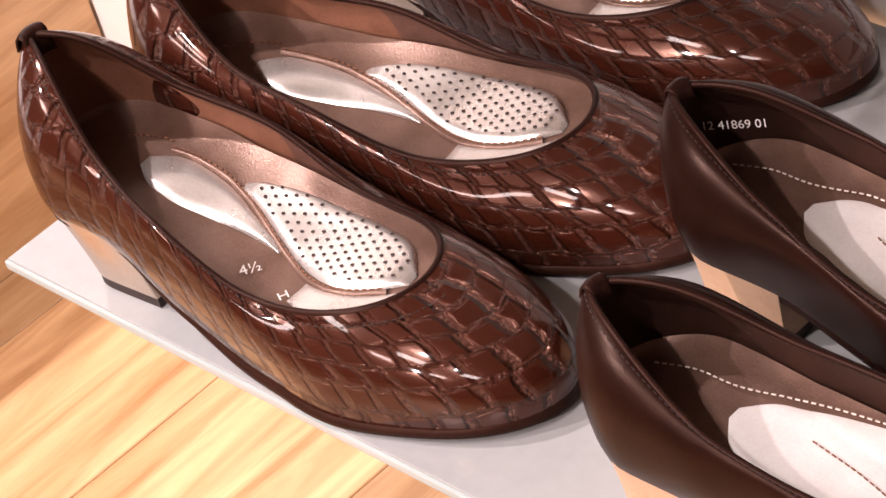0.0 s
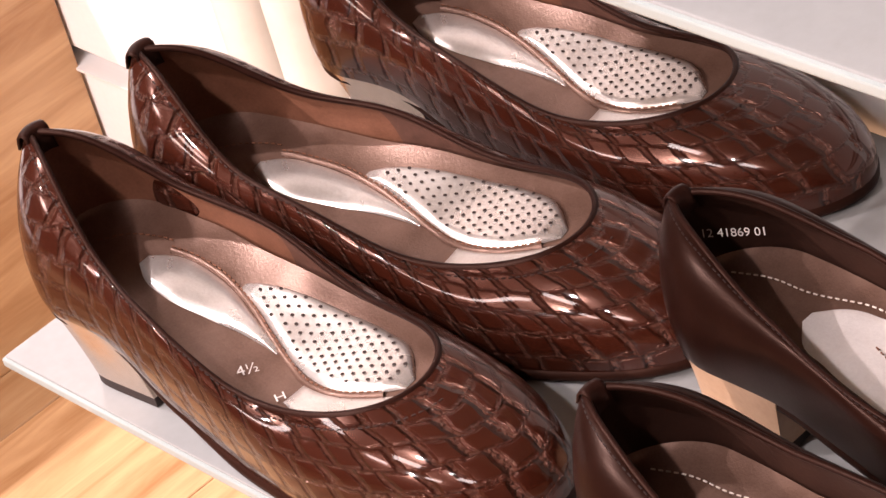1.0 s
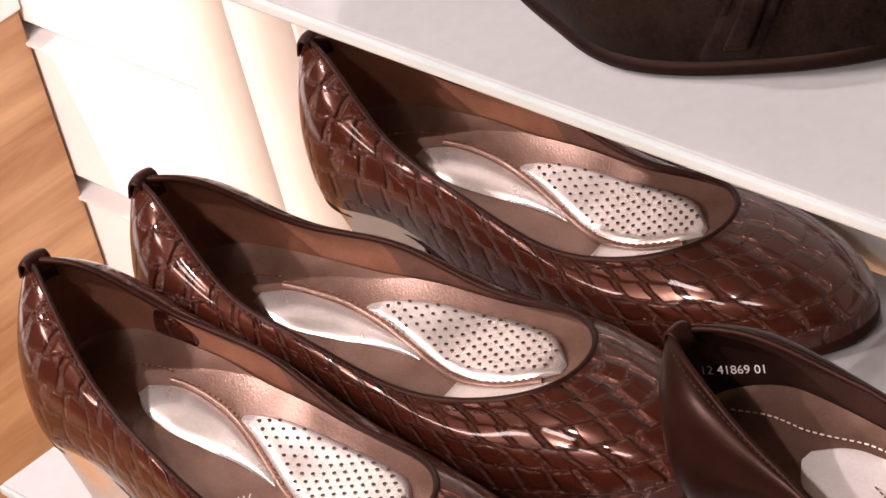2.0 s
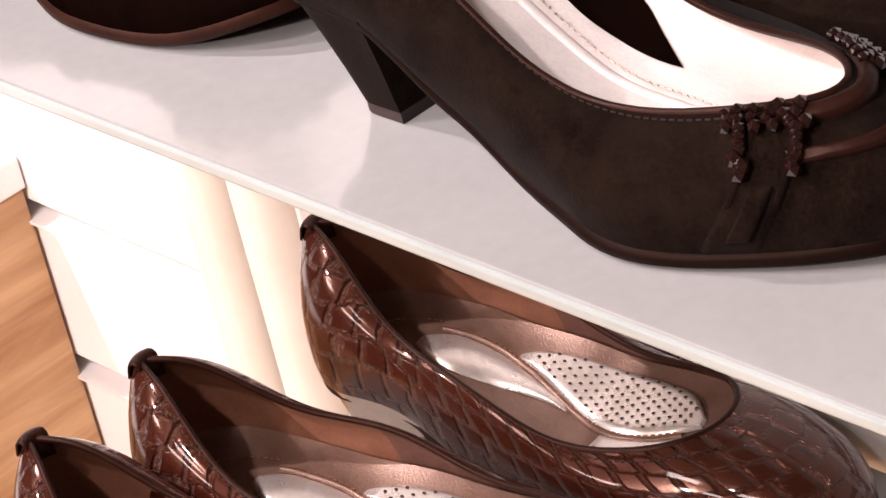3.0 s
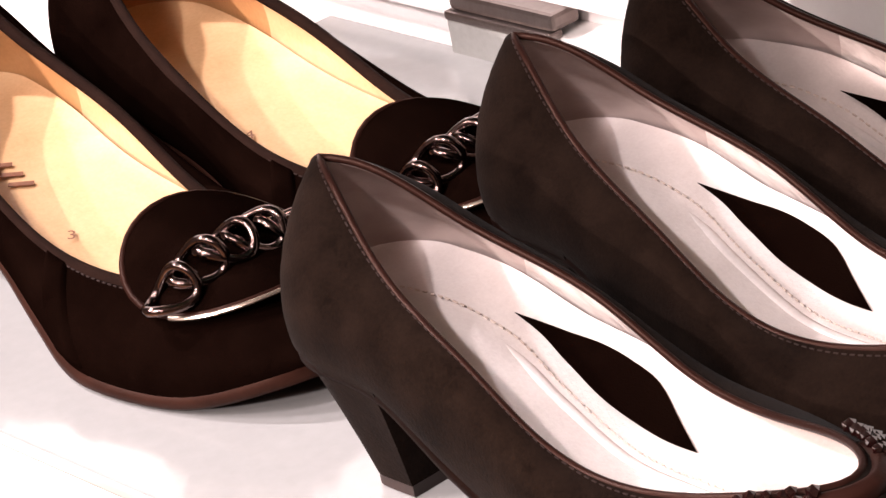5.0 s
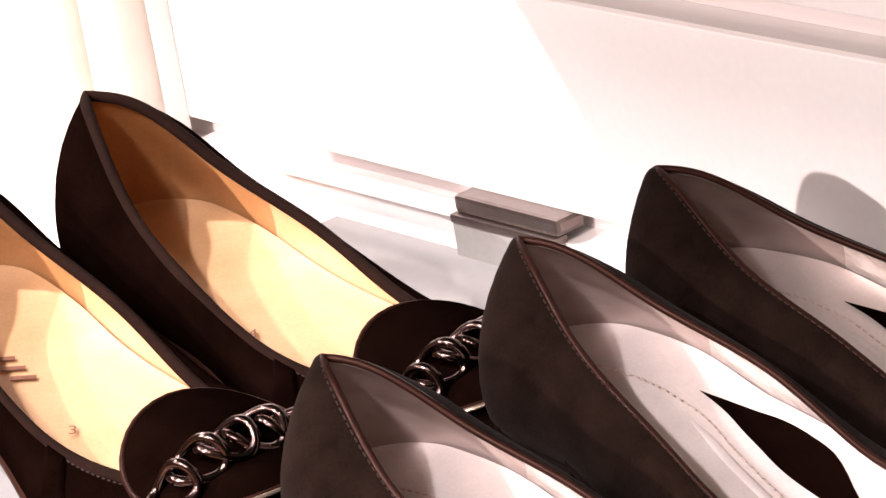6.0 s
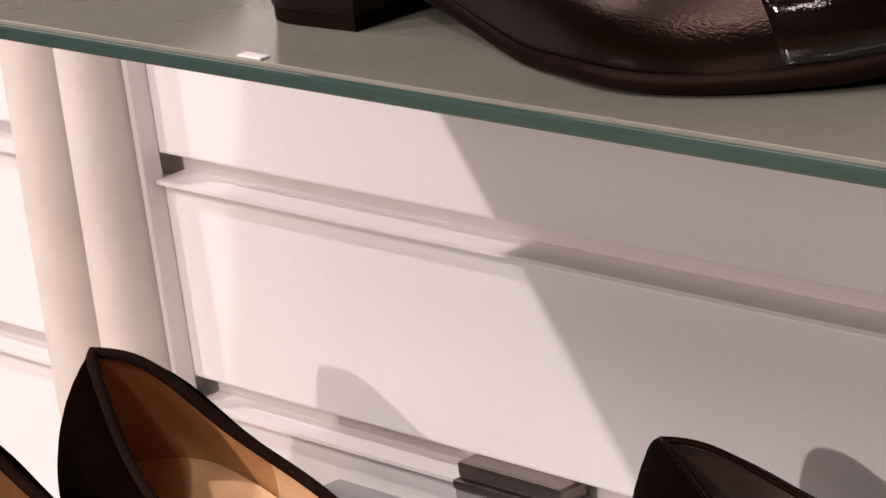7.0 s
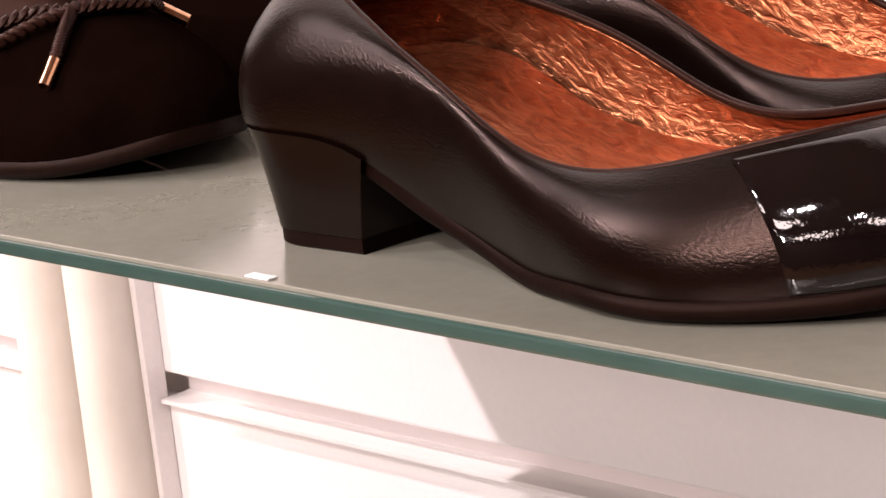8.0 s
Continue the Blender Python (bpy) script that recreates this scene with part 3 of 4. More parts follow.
floor = box("floor", (LEFT, -5.0, -0.05), (RIGHT, 0.0, -0.003), "rubber")
tagged(floor, kind="structure")
ceiling = box("ceiling", (LEFT, -5.0, 2.6), (RIGHT, 0.0, 2.7), "ceiling")
tagged(ceiling, kind="structure")
for name, lo, hi in (("wall_west", (LEFT - 0.1, -5.0, 0), (LEFT, 0.1, 2.6)), ("wall_east", (RIGHT, -5.0, 0), (RIGHT + 0.1, 0.1, 2.6)),
                     ("wall_south", (LEFT, -5.1, 0), (RIGHT, -5.0, 2.6))):
    tagged(box(name, lo, hi, "shop_wall"), kind="structure")

# slatted back wall: a carcass, boards, and rails in the gaps between them
wall = box("wall_north", (LEFT, 0.012, 0.0), (RIGHT, 0.10, 2.6), "groove")
tagged(wall, "white slatted shop wall with aluminium rails", "wall", kind="structure")
rows = range(-7, 20)
for x0, x1 in ((LEFT, -1.172), (-1.125, RIGHT)):
    for i in rows:
        z0, z1 = RAIL + GAP + i * STEP, RAIL + (i + 1) * STEP
        z0 = max(z0, 0.002)
        box("panel", (x0, 0.0, z0), (x1, 0.0135, z1 - 0.0026), "white_wall", wall, bevel=0.0012)
for x0, x1 in ((LEFT, -1.180), (-1.0980, RIGHT)):
    for i in rows:
        z = RAIL + i * STEP
        for name, mat, sec in (("rail", "aluminium", [(0.012, -0.0010), (-0.0042, -0.0010), (-0.0042, 0.0006), (0.0090, 0.0012), (0.012, 0.0012)]),
                               ("channel", "channel", [(0.012, 0.0013), (0.0098, 0.0013), (0.0098, 0.0105), (0.0104, 0.0112), (0.012, 0.0112)])):
            bm = bmesh.new()
            a = [bm.verts.new((x0, y, z + h)) for y, h in sec]
            b = [bm.verts.new((x1, y, z + h)) for y, h in sec]
            for k in range(len(sec)):
                bm.faces.new((a[k], a[(k + 1) % len(sec)], b[(k + 1) % len(sec)], b[k]))
            bm.faces.new(a[::-1])
            bm.faces.new(b)
            bmesh.ops.recalc_face_normals(bm, faces=bm.faces)
            bar = part(name, bm, mat, wall)
            bar.data.polygons.foreach_set("use_smooth", [False] * len(bar.data.polygons))

# the pair of round posts between two wall sections
for x in (-1.1550, -1.1155):
    n = 24
    a = np.linspace(0, 2 * np.pi, n + 1)[:-1]
    zs = np.linspace(0, 2.6, 60)
    r = 0.0145 + 0.0003 * np.sin(zs * 23)
    ring = np.stack([np.stack([x + rr * np.cos(a), -0.013 + rr * np.sin(a), np.full(n, z)], -1) for z, rr in zip(zs, r)], 1)
    tagged(grid("post", ring, "post", ring=True), "round cream-painted post against the slatted wall", "post", "wall posts", kind="structure")
for x in (-1.1405, -1.1010):
    tagged(box("trim", (x - 0.0025, -0.0090, 0.0), (x + 0.0025, -0.0002, 2.6), "aluminium", bevel=0.0005), kind="structure")


# ---- shelves ----
def shelf(name, x0, x1, front, z, top, edge, label):
    """A glass shelf: slab with a ground edge, its upper face a part of its own."""
    thing = empty(name)
    box("slab", (x0, front, z - 0.0048), (x1, -0.004, z - 0.0010), edge, thing, bevel=0.0008)
    box("surface", (x0 + 0.0012, front + 0.0014, z - 0.0014), (x1 - 0.0012, -0.0055, z), top, thing, bevel=0.0004)
    return tagged(thing, label, "shelf", "wall shelves")


Z1, Z2, Z3 = 0.281, 0.579, 0.854
shelf("glass_shelf", -0.987, 1.1, -0.270, Z1, "pale_board", "grey_edge", "low white glass shelf carrying brown pumps")
shelf("glass_shelf", -1.007, 1.1, -0.280, Z2, "pale_board", "grey_edge", "pale satin glass shelf carrying suede pumps")
shelf("glass_shelf", -1.000, 1.1, -0.288, Z3, "frosted", "glass_edge", "grey-green frosted glass shelf with a green edge")


def bracket(x, z):
    thing = empty("shelf_bracket", pose(x, 0, z))
    box("clip", (-0.020, -0.0085, 0.0165), (0.035, 0.0050, 0.0232), "bracket", thing, bevel=0.0018)
    box("lip", (-0.0215, -0.0105, 0.0128), (0.034, -0.0030, 0.0164), "bracket", thing, bevel=0.0012)
    box("plate", (-0.0210, -0.0098, -0.0070), (0.030, -0.0075, 0.0130), "clip_plate", thing, bevel=0.0008)
    box("arm", (-0.0210, -0.034, -0.0090), (0.030, -0.0078, -0.0060), "clip_plate", thing, bevel=0.0008)
    return tagged(thing, "grey steel bracket holding a glass shelf", "bracket", "shelf brackets")


for z in (Z1, Z2, Z3):
    for x in (-0.910, 0.55):
        bracket(x, z)

# low wooden cabinet with a white top, beside the lowest shelf
cabinet = empty("low_cabinet")
box("body", (-2.1, -0.62, 0.0), (-1.339, -0.002, 0.240), "wood_side", cabinet, bevel=0.0015)
box("top", (-2.1, -0.63, 0.2405), (-1.337, -0.001, 0.259), "white_wall", cabinet, bevel=0.0015)
tagged(cabinet, "low honey-coloured wooden cabinet with a white top", "cabinet")

# small things lying on the shelves
tagged(box("paper_scrap", (-0.637, -0.2860, Z3), (-0.628, -0.2830, Z3 + 0.0006), "white_wall", bevel=0.0003), "white paper scrap at the shelf's edge", "paper")


# ---- things on the lowest shelf ----
def stitches_on_sock(name, last, xs, ys, parent, mat="thread", lift=0.0012):
    """A line of stitches over the insole; xs as parts of the length, ys in metres from the middle."""
    t = np.linspace(xs[0], xs[-1], 40)
    y = smooth_table(t, xs, ys) + last.centre(t)
    x = t * last.length
    return dashes(name, np.stack([x, y, last.sock(x, y) + lift], 1), mat, parent)


BALL_T = [0.34, 0.40, 0.46, 0.53, 0.60, 0.66, 0.70]
BALL_LO = [0.0135, 0.0095, 0.0040, -0.0015, -0.0035, 0.0010, 0.0085]
BALL_HI = [0.0165, 0.0215, 0.0245, 0.0265, 0.0265, 0.0235, 0.0135]


def croc_pump(side):
    last = Last(dip=-0.0116, dip_front=-0.0009, shank=-0.0068, narrow=-0.1582, round_front=4.6658, bend=0.0037, length=0.2379, heel=0.0353, back=0.0936, waist=0.0554, throat=0.0429, mouth=0.7831,
                gape=0.0311, vee=1.0939, width=0.9926, toe_start=0.7976, toe_power=3.0646, lean=0.0031, taper=0.2817, spring=0.0031, ball=0.0683, bed=0.014, arch=0.006, side=side)
    thing = shoe("pump_shoe", last, "croc", "tan_lining", "sole", "champagne", "brown_lining", "bronze_insole",
                 heel_args=dict(seat=(0.003, 0.062), foot=(0.021, 0.060), width=0.0245, tip=0.005), stitch="dark_thread", split=0.3165)
    back_tab(last, thing, "binding")
    # glare on the bronze insole at heel and toe, laid on as silver panels
    insole_panel("heel_pad", last, [0.175, 0.21, 0.26, 0.33, 0.40, 0.47], [0.001, -0.0045, -0.0065, -0.0035, -0.0010, -0.0005],
                 [0.006, 0.0105, 0.0125, 0.0120, 0.0070, 0.0015], "bronze_glare", thing, 0.0012, crown=0.0012)
    insole_panel("toe_pad", last, [0.55, 0.60, 0.66, 0.72], [-0.017, -0.020, -0.018, -0.008], [-0.0065, -0.0065, -0.0020, 0.008], "bronze_glare", thing, 0.0006)
    # perforated pad, with the same glare in its colour
    ball = insole_panel("ball_pad", last, BALL_T, BALL_LO, BALL_HI, "bronze_glare", thing, 0.0026, power=8)
    bm = bmesh.new()
    step = 0.0040
    for i in range(-9, 12):
        for j in range(32):
            x, y = last.length * 0.35 + j * step * 0.88, (i + 0.5 * (j % 2)) * step
            t = x / last.length
            lo, hi = smooth_table(np.array([t]), BALL_T, BALL_LO)[0], smooth_table(np.array([t]), BALL_T, BALL_HI)[0]
            if t > 0.69 or not lo + 0.0022 < y < hi - 0.0020:
                continue
            f = 2 * (y - lo) / (hi - lo) - 1
            yy = y + last.centre(t)
            z = last.sock(np.array([x]), np.array([yy]))[0] + 0.0026 * (1 - abs(f) ** 8) + 0.0006
            tilt = math.atan2(last.base(t + 0.01) - last.base(t - 0.01), 0.02 * last.length)
            bmesh.ops.create_circle(bm, cap_ends=True, segments=8, radius=0.00078, matrix=Matrix.Translation((x, yy, z)) @ Matrix.Rotation(-tilt, 4, "Y"))
    part("perforation", bm, "hole", ball)["kind"] = "stuff"
    # raised seam that winds between heel and ball
    rt, ry = [0.20, 0.25, 0.31, 0.36, 0.43, 0.495, 0.56, 0.62, 0.68], [0.0125, 0.0140, 0.0145, 0.0118, 0.0055, -0.0005, -0.0055, -0.0050, 0.0025]
    t = np.linspace(rt[0], rt[-1], 60)
    y = smooth_table(t, rt, ry) + last.centre(t)
    x = t * last.length
    tube("insole_ridge", np.stack([x, y, last.sock(x, y) + 0.0002], 1), 0.0014, "bronze_insole", thing)
    stitches_on_sock("pad_stitching", last, rt, [v + 0.0006 for v in ry], thing, "brown_ink", 0.0017)
    stitches_on_sock("seat_stitching", last, [0.075, 0.10, 0.15, 0.20], [0.003, 0.0095, 0.0145, 0.0165], thing, "brown_ink", 0.0010)
    return tagged(thing, "brown crocodile-embossed patent pump with a metallic block heel", "shoe", "brown patent pumps"), last


first, last = croc_pump(-1)
first.matrix_world = stand(-0.9673, -0.2381, Z1, 4.1282)
copy_thing(first, stand(-0.9848, -0.0851, Z1, 12.2261))
mate, _ = croc_pump(1)
mate.matrix_world = stand(-0.9704, -0.1841, Z1, 13.8836)


def on_sock(last, t, y, turn, lift):
    x = t * last.length
    z = float(last.sock(np.array([x]), np.array([y + last.centre(t)]))[0]) + lift
    slope = math.degrees(math.atan2(float(last.base(t + 0.02) - last.base(t - 0.02)), 0.04 * last.length))
    return pose(x, y + float(last.centre(t)), z, 0, -slope, 0) @ pose(0, 0, 0, 0, 0, turn)


lettering("size_print", "4\u00bd", 0.0064, on_sock(last, 0.461, -0.0125, 60, 0.0012), "ink", first)
lettering("width_print", "H", 0.0062, on_sock(last, 0.541, -0.0159, 60, 0.0012), "ink", first)


def brown_pump(side):
    last = Last(dip=-0.0054, dip_front=0.0001, shank=-0.0, narrow=0.0011, round_front=2.408, bend=0.0074, length=0.2528, heel=0.0317, back=0.0785, waist=0.0508,
                throat=0.0461, mouth=0.7411, gape=0.0271, vee=0.7274, lean=0.0001, width=0.9579, toe_start=0.7, toe_power=2.4, bed=0.006, side=side)
    thing = shoe("pump_shoe", last, "brown_leather", "dark_lining", "sole", "nude_heel", "brown_lining", "bronze_insole",
                 heel_args=dict(seat=(0.003, 0.058), foot=(0.012, 0.052), width=0.024), stitch="dark_thread", split=0.30)
    back_tab(last, thing, "binding", 0.0040, 0.004)
    insole_panel("insole_cover", last, [0.185, 0.21, 0.27, 0.35, 0.46, 0.60, 0.72], [0.002, -0.006, -0.011, -0.013, -0.015, -0.018, -0.010],
                 [0.007, 0.0125, 0.0175, 0.0210, 0.0230, 0.0260, 0.012], "white_insole", thing, 0.0009)
    stitches_on_sock("seat_stitching", last, [0.045, 0.10, 0.16, 0.26, 0.36, 0.46], [0.0078, 0.0120, 0.0125, 0.0185, 0.0215, 0.0225], thing, "thread", 0.0022)
    stitches_on_sock("pad_stitching", last, [0.30, 0.38, 0.46, 0.55, 0.62], [0.0060, 0.0015, -0.0040, -0.0075, -0.0060], thing, "brown_ink", 0.0022)
    return tagged(thing, "plain dark brown leather pump with a pale insole", "shoe", "brown leather pumps"), last


first, last = brown_pump(1)
first.matrix_world = stand(-0.693, -0.2276, Z1, 1.4566)
mate, last = brown_pump(-1)
mate.matrix_world = stand(-0.7378, -0.1388, Z1, 1.2912)
LINING_PRINT = pose(0.0145, 0.0100, 0.0590, 82, 0, 30)
lettering("size_print", "12 41869 01", 0.0046, LINING_PRINT, "ink", mate)


# ---- things on the middle shelf ----
def surface_point(last, u, v, lift, du=0.0, dv=0.0, nu=112):
    """A point above the upper, du rows and dv heights away from (u, v)."""
    p, _ = last.shell(nu)
    out = (p - inwards(p, 0.001)) / 0.001
    a, b = u + du, np.clip((v + dv) * (p.shape[1] - 1), 0, p.shape[1] - 1.001)
    i, j = int(math.floor(a)), int(b)
    f, g = a - i, b - j
    mix = lambda q: ((q[i % nu, j] * (1 - g) + q[i % nu, j + 1] * g) * (1 - f) + (q[(i + 1) % nu, j] * (1 - g) + q[(i + 1) % nu, j + 1] * g) * f)
    return mix(p) + mix(out) * lift


def suede_pump(side):
    last = Last(dip=-0.0068, dip_front=-0.0026, shank=-0.0061, narrow=-0.0952, round_front=2.7374, bend=-0.0006, length=0.225, heel=0.0403, back=0.0893, waist=0.0532, throat=0.0395, mouth=0.8801,
                gape=0.0259, vee=0.8744, lean=0.0088, width=0.9701, taper=0.2586, spring=0.004, ball=0.1956, toe_start=0.7, toe_power=2.6, bed=0.006, arch=0.009, side=side)
    thing = shoe("pump_shoe", last, "suede", "grey_lining", "dark_sole", "suede", "silver_lining", "white_insole", binding="binding",
                 heel_args=dict(seat=(0.004, 0.050), foot=(0.029, 0.0485), width=0.0205, round_back=0.75), stitch="dark_thread", stitch_row=-2, rim=0.0012, split=0.2386)
    # strap round the throat with a jewelled buckle on each side
    a, n = 42.6, 112
    for u0, turn in ((a - 0.3, 7.0), (n - a - 3.3, -7.0)):
        shell_patch("strap", last, u0, u0 + 3.6, 0.0, 0.98, "suede", thing, 0.0014, rows=12, cols=34, edge=0.08, skew=turn)
        shell_patch("strap_edge", last, u0 + 0.1, u0 + 0.7, 0.30, 0.98, "suede", thing, 0.0020, rows=6, cols=30, edge=0.2, skew=turn)
        shell_patch("strap_edge", last, u0 + 2.9, u0 + 3.5, 0.30, 0.98, "suede", thing, 0.0020, rows=6, cols=30, edge=0.2, skew=turn)
    shell_patch("throat_band", last, a + 6.5, n - a - 6.5, 0.62, 0.72, "binding", thing, 0.0030, rows=40, cols=8, edge=0.2)
    shell_patch("throat_band", last, a + 6.5, n - a - 6.5, 0.86, 0.97, "binding", thing, 0.0030, rows=40, cols=8, edge=0.2)
    for k in (1, -1):
        centre = a + 6.3 if k > 0 else n - a - 6.3
        bm = bmesh.new()
        spots = [(du, dv, 0.0024) for du in (-1.7, 1.7) for dv in np.linspace(-0.16, 0.08, 6)]
        spots += [(du, dv, 0.0021) for du in np.linspace(-2.4, 2.4, 6) for dv in (0.12, 0.17, 0.22)]
        dice = random.Random(5)
        for du, dv, r in spots:
            du, dv, r = du + dice.uniform(-0.25, 0.25), dv + dice.uniform(-0.012, 0.012), r * dice.uniform(0.75, 1.1)
            at = surface_point(last, centre, 0.74, 0.0030, du + k * 5.0 * dv, dv)
            bmesh.ops.create_icosphere(bm, subdivisions=1, radius=r, matrix=Matrix.Translation(at))
        part("buckle", bm, "jewel", thing, "dark jewelled buckle")["kind"] = "stuff"
    shell_patch("strap_tab", last, a + 0.9, a + 2.5, 0.10, 0.52, "suede", thing, 0.0030, rows=12, cols=24, edge=0.12, skew=7.0)
    # ridge and stitches along the insole
    stitches_on_sock("insole_stitching", last, [0.12, 0.18, 0.25, 0.29, 0.39, 0.54, 0.63, 0.78], [0.0051, 0.0072, 0.0092, 0.0105, 0.0072, 0.0037, 0.0033, 0.004], thing, "thread", 0.0012)
    t = np.linspace(0.24, 0.78, 30)
    y = smooth_table(t, [0.24, 0.29, 0.39, 0.54, 0.63, 0.78], [0.0065, 0.0075, 0.0042, 0.0007, 0.0003, 0.001]) + last.centre(t)
    x = t * last.length
    tube("insole_ridge", np.stack([x, y, last.sock(x, y) - 0.0013], 1), np.interp(t, [0.24, 0.34, 0.7, 0.78], [0.0005, 0.0021, 0.0021, 0.0005]), "white_insole", thing)
    # dark leaf-shaped sheet on the insole: shade where the lining stands away
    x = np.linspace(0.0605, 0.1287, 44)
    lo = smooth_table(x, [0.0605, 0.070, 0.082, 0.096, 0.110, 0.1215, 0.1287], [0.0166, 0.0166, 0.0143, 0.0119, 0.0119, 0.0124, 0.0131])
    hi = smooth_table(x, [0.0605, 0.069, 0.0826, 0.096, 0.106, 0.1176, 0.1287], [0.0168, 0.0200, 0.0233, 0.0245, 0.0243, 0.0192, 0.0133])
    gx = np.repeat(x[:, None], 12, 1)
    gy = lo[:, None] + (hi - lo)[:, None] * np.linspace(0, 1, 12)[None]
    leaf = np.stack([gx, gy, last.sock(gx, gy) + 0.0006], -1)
    grid("lining_gap", leaf, "black_suede", thing, "dark leaf-shaped sheet for the shaded gap in the lining", flip=True)
    return tagged(thing, "dark brown suede pump with silver lining and buckled strap", "shoe", "suede pumps")


first = suede_pump(-1)
first.matrix_world = stand(-0.7399, -0.2196, Z2, 0.7089)
mate = suede_pump(1)
mate.matrix_world = stand(-0.7538, -0.1322, Z2, -0.8434)
copy_thing(first, stand(-0.7572, -0.0728, Z2, 8.7423))


def chain_link(name, m, parent):
    """One curb-chain link: a flattened, twisted ring."""
    a = np.linspace(0, 2 * np.pi, 28, endpoint=False)
    pts = np.stack([0.0090 * np.cos(a), 0.0062 * np.sin(a), 0.0030 * np.sin(2 * a)], 1)
    ob = tube(name, pts, 0.0017, "gunmetal", parent, closed=True, sides=8)
    ob.matrix_basis = m
    return ob


def chain_pump(side):
    last = Last(dip=-0.0084, dip_front=0.0051, shank=-0.0002, narrow=0.0163, round_front=3.0942, bend=0.0004, length=0.261, heel=0.0281, back=0.0867, waist=0.0466, throat=0.0287,
                mouth=0.8307, gape=0.0269, vee=0.8553, lean=0.0047, width=1.0213, toe_start=0.6757, toe_power=2.0792, spring=0.0114, ball=0.0615, taper=-0.0088, side=side)
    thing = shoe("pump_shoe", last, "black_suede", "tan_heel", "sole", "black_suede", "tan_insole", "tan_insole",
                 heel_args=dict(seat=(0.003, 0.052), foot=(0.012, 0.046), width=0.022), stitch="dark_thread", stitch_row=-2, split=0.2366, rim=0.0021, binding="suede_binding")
    # tongue over the throat
    L = last.length
    cx, cz, mid = 0.205, 0.0420, last.centre(last.mouth) + 0.004
    rows, cols = 18, 41
    r = np.linspace(0, 1, rows)[:, None]
    a = np.linspace(0, 2 * np.pi, cols)[None]
    top = lambda x, y: cz - 0.013 * (y / 0.034) ** 2 - 0.16 * (x - cx) - 2.2 * (x - cx) ** 2
    x = cx + 0.033 * r * np.cos(a)
    y = 0.031 * r * np.sin(a)
    z = top(x, y) - 0.0030 * np.clip(r - 0.85, 0, 1) / 0.15
    grid("tongue", np.stack([x, y + mid, z], -1), "black_suede", thing, flip=True)
    rim = np.stack([x[-1], y[-1] + mid, z[-1] + 0.0002], -1)
    tube("tongue_piping", rim[:-1], 0.0011, "binding", thing, closed=True)
    b = np.linspace(-1.15, 1.15, 30)
    fx, fy = cx + 0.0345 * np.cos(b), 0.032 * np.sin(b)
    tube("silver_piping", np.stack([fx, fy + mid, top(fx, fy) - 0.0022], 1), 0.0008, "champagne", thing)
    # chain across it
    for k in range(6):
        yy = (k - 2.55) * 0.0104
        roll = math.degrees(-0.026 * yy / 0.034**2)
        chain_link("chain_link", pose(cx + 0.013, yy + mid, top(cx + 0.013, yy) + 0.0032, roll, 0, 0) @ pose(0, 0, 0, 34 if k % 2 else 16, 0, 58), thing)
    for u in (place_of(last, 0.66), 112 - place_of(last, 0.66) - 3):
        shell_patch("strap", last, u, u + 3, 0.05, 1.0, "black_suede", thing, 0.0022, rows=10, cols=24, edge=0.15)
    return tagged(thing, "dark suede pump with a chain across the tongue", "shoe", "chain pumps"), last


first, last = chain_pump(1)
first.matrix_world = stand(-1.0022, -0.1094, Z2, -4.5495)
lettering("size_print", "4", 0.0070, on_sock(last, 0.435, -0.0140, 60, 0.0012), "brown_ink", first)
mate, last = chain_pump(-1)
mate.matrix_world = stand(-1.0129, -0.1811, Z2, -7.7526)
lettering("size_print", "3", 0.0070, on_sock(last, 0.486, -0.0098, 60, 0.0012), "brown_ink", mate)
bars = bmesh.new()
for k in range(3):
    bmesh.ops.create_cube(bars, size=1, matrix=on_sock(last, 0.29 + 0.028 * k, -0.0075, 60, 0.0010) @ Matrix.Diagonal((0.0085, 0.0022, 0.0003, 1)))
part("brand_print", bars, "brown_ink", mate)


# ---- things on the upper shelf ----
def black_pump(side):
    last = Last(dip=-0.0013, dip_front=-0.0065, shank=-0.0055, narrow=0.027, round_front=2.5729, bend=-0.0027, length=0.2247, heel=0.0270, back=0.0662, waist=0.0444, throat=0.0376,
                mouth=0.8624, gape=0.031, vee=0.8622, lean=0.0186, width=0.9955, taper=0.2139, spring=0.0055, ball=0.1447, toe_start=0.72, toe_power=2.6, side=side)
    thing = shoe("pump_shoe", last, "black_leather", "copper_lining", "dark_sole", "black_leather", "copper_lining", "copper_lining",
                 heel_args=dict(seat=(0.002, 0.058), foot=(0.0145, 0.051), width=0.0265, cover="dark_sole", round_back=0.7, flare=1.045), rim=0.0010, split=0.3)
    shell_patch("toe_cap", last, 45.0, 67.0, 0.0, 0.96, "patent", thing, 0.0007, "glossy black patent toe cap", rows=70, cols=30, edge=0.02)
    return tagged(thing, "black grained leather pump with copper lining", "shoe", "black leather pumps")


first = black_pump(1)
first.matrix_world = stand(-0.6778, -0.2363, Z3, 3.1327)
mate = black_pump(-1)
mate.matrix_world = stand(-0.6959, -0.1589, Z3, 5.5632)


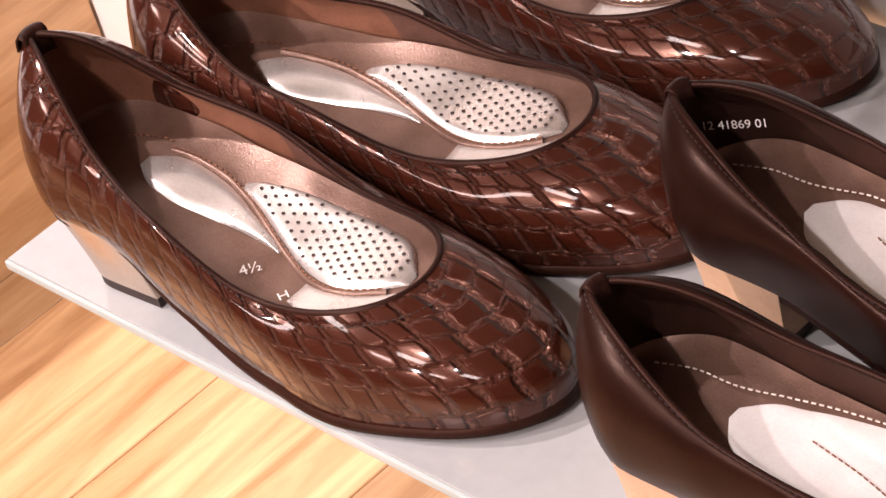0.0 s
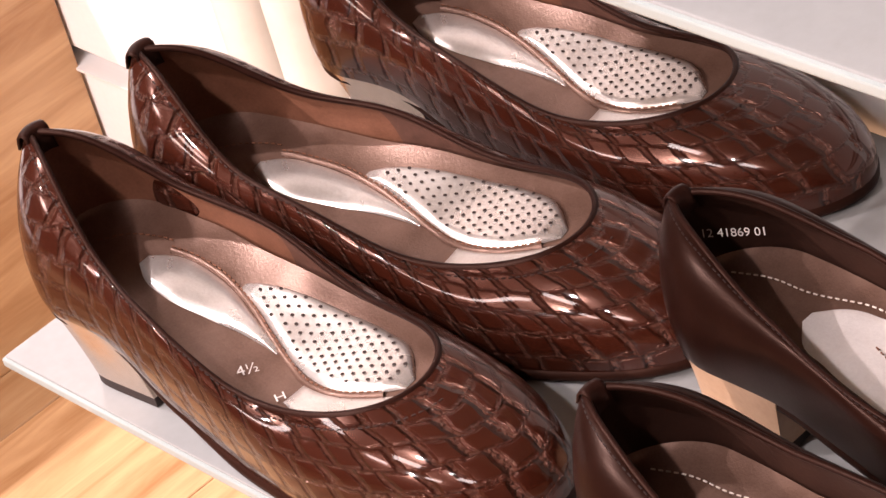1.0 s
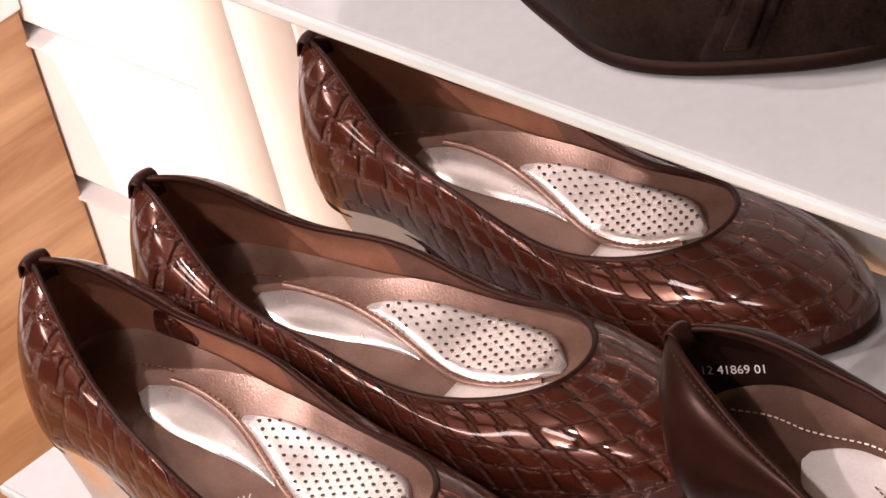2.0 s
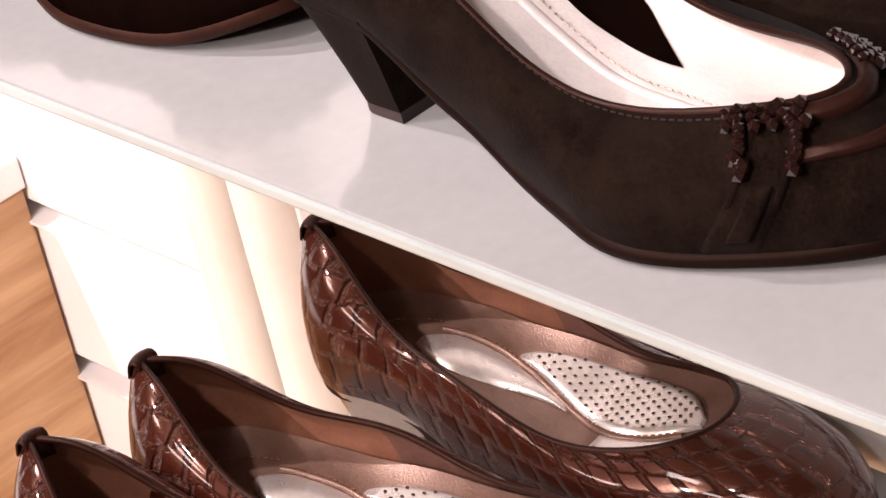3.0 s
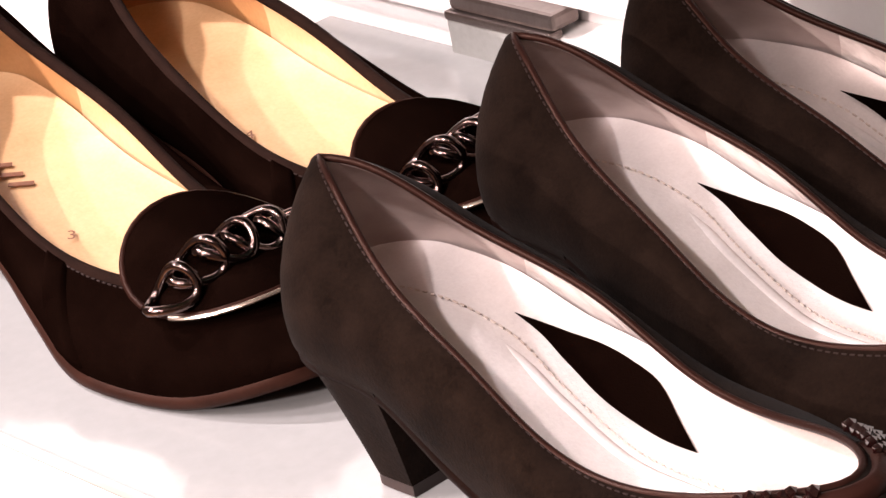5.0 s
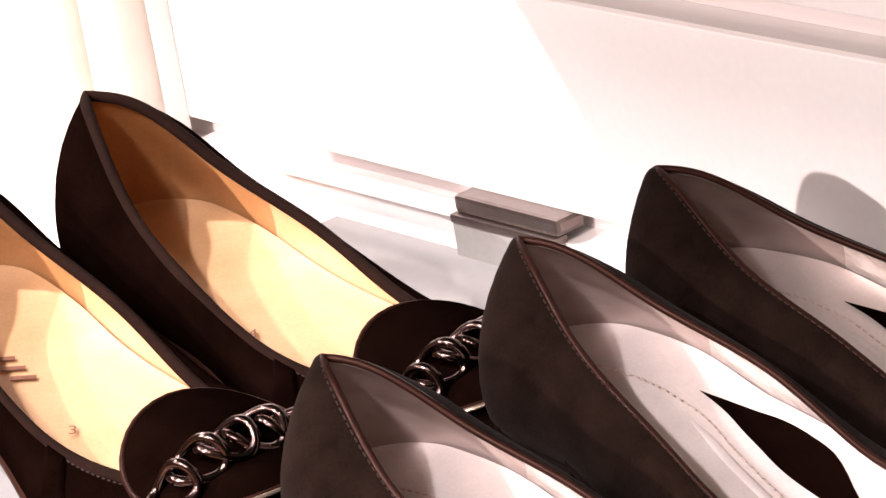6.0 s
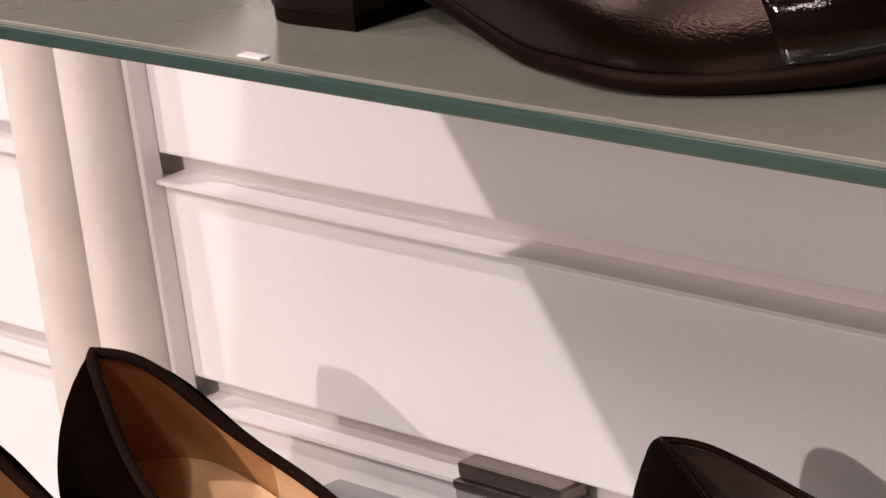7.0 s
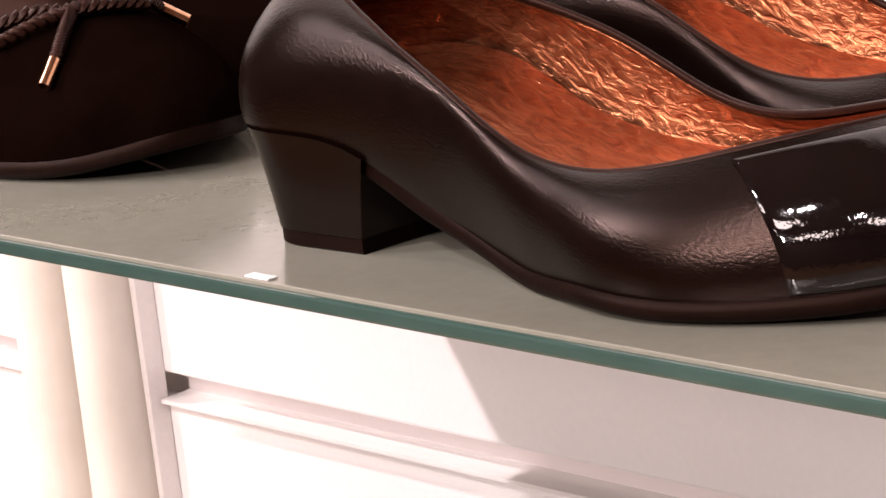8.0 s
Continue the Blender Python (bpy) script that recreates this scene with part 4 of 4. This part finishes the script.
def bow_flat(side):
    last = Last(length=0.2454, heel=0.018, back=0.066, waist=0.050, throat=0.040, mouth=0.80, gape=0.027, vee=0.8, lean=0.008,
                toe_start=0.66, toe_power=2.2, side=side)
    thing = shoe("ballet_shoe", last, "black_suede", "dark_lining", "dark_sole", "black_suede", "dark_lining", "dark_lining",
                 heel_args=dict(seat=(0.003, 0.055), foot=(0.005, 0.052), width=0.027))
    def cord(name, pts):
        pts = resample(np.array(pts), 40, closed=False)
        tw = np.linspace(0, 60, 40)
        for ph in (0, math.pi):
            off = np.stack([0.0012 * np.cos(tw + ph), 0 * tw, 0.0012 * np.sin(tw + ph)], 1)
            tube(name, pts + off, 0.0013, "binding", thing, sides=6)

    knot = (0.197, -0.0066, 0.0418)
    cord("bow_loop", [knot, (0.192, -0.016, 0.0395), (0.184, -0.0245, 0.0350), (0.176, -0.022, 0.0380), (0.186, -0.012, 0.0420), knot])
    cord("bow_loop", [knot, (0.202, 0.003, 0.0420), (0.205, 0.012, 0.0405), (0.200, 0.016, 0.0410), (0.196, 0.004, 0.0430), knot])
    cord("bow_tail", [knot, (0.203, -0.014, 0.0378), (0.2075, -0.0210, 0.0318)])
    cord("bow_tail", [knot, (0.200, 0.010, 0.0415), (0.193, 0.022, 0.0390), (0.186, 0.030, 0.0350)])
    tube("cord_tip", [(0.2075, -0.0210, 0.0318), (0.2095, -0.0268, 0.0258)], 0.0019, "gold", thing, "rose-gold cord end", sides=12)
    tube("cord_tip", [(0.186, 0.030, 0.0350), (0.1912, 0.0352, 0.0305)], 0.0019, "gold", thing, "rose-gold cord end", sides=12)
    return tagged(thing, "black suede flat shoe with a braided bow", "shoe", "bow flats")


flat = bow_flat(1)
flat.matrix_world = stand(-0.988, -0.2148, Z3, 0.0)
copy_thing(flat, stand(-0.980, -0.1290, Z3, 2.0))

# ---- parquet strips of the floor ----
strips = {}
for length in (0.3, 0.4, 0.6, 0.7, 1.0):
    strips[length] = bpy.data.meshes.new("strip")
    bm = box_bm((0.1213, length - 0.0006, 0.004), (0, 0, -0.002), 0.0006, 1)
    bm.to_mesh(strips[length])
    bm.free()
    strips[length].materials.append(M["wood"])
for i in range(-16, 31):
    lengths = ((1.0, 1.0, 1.0, 1.0, 1.0), (0.7, 1.0, 1.0, 1.0, 1.0, 0.3), (0.4, 1.0, 1.0, 1.0, 1.0, 0.6))[(i * 2 + 2) % 3]
    y = 0.0
    for length in lengths:
        ob = new("plank", strips[length])
        ob.location = (-1.238 + 0.122 * i, y - length / 2, 0.0)
        ob.parent = floor
        y -= length
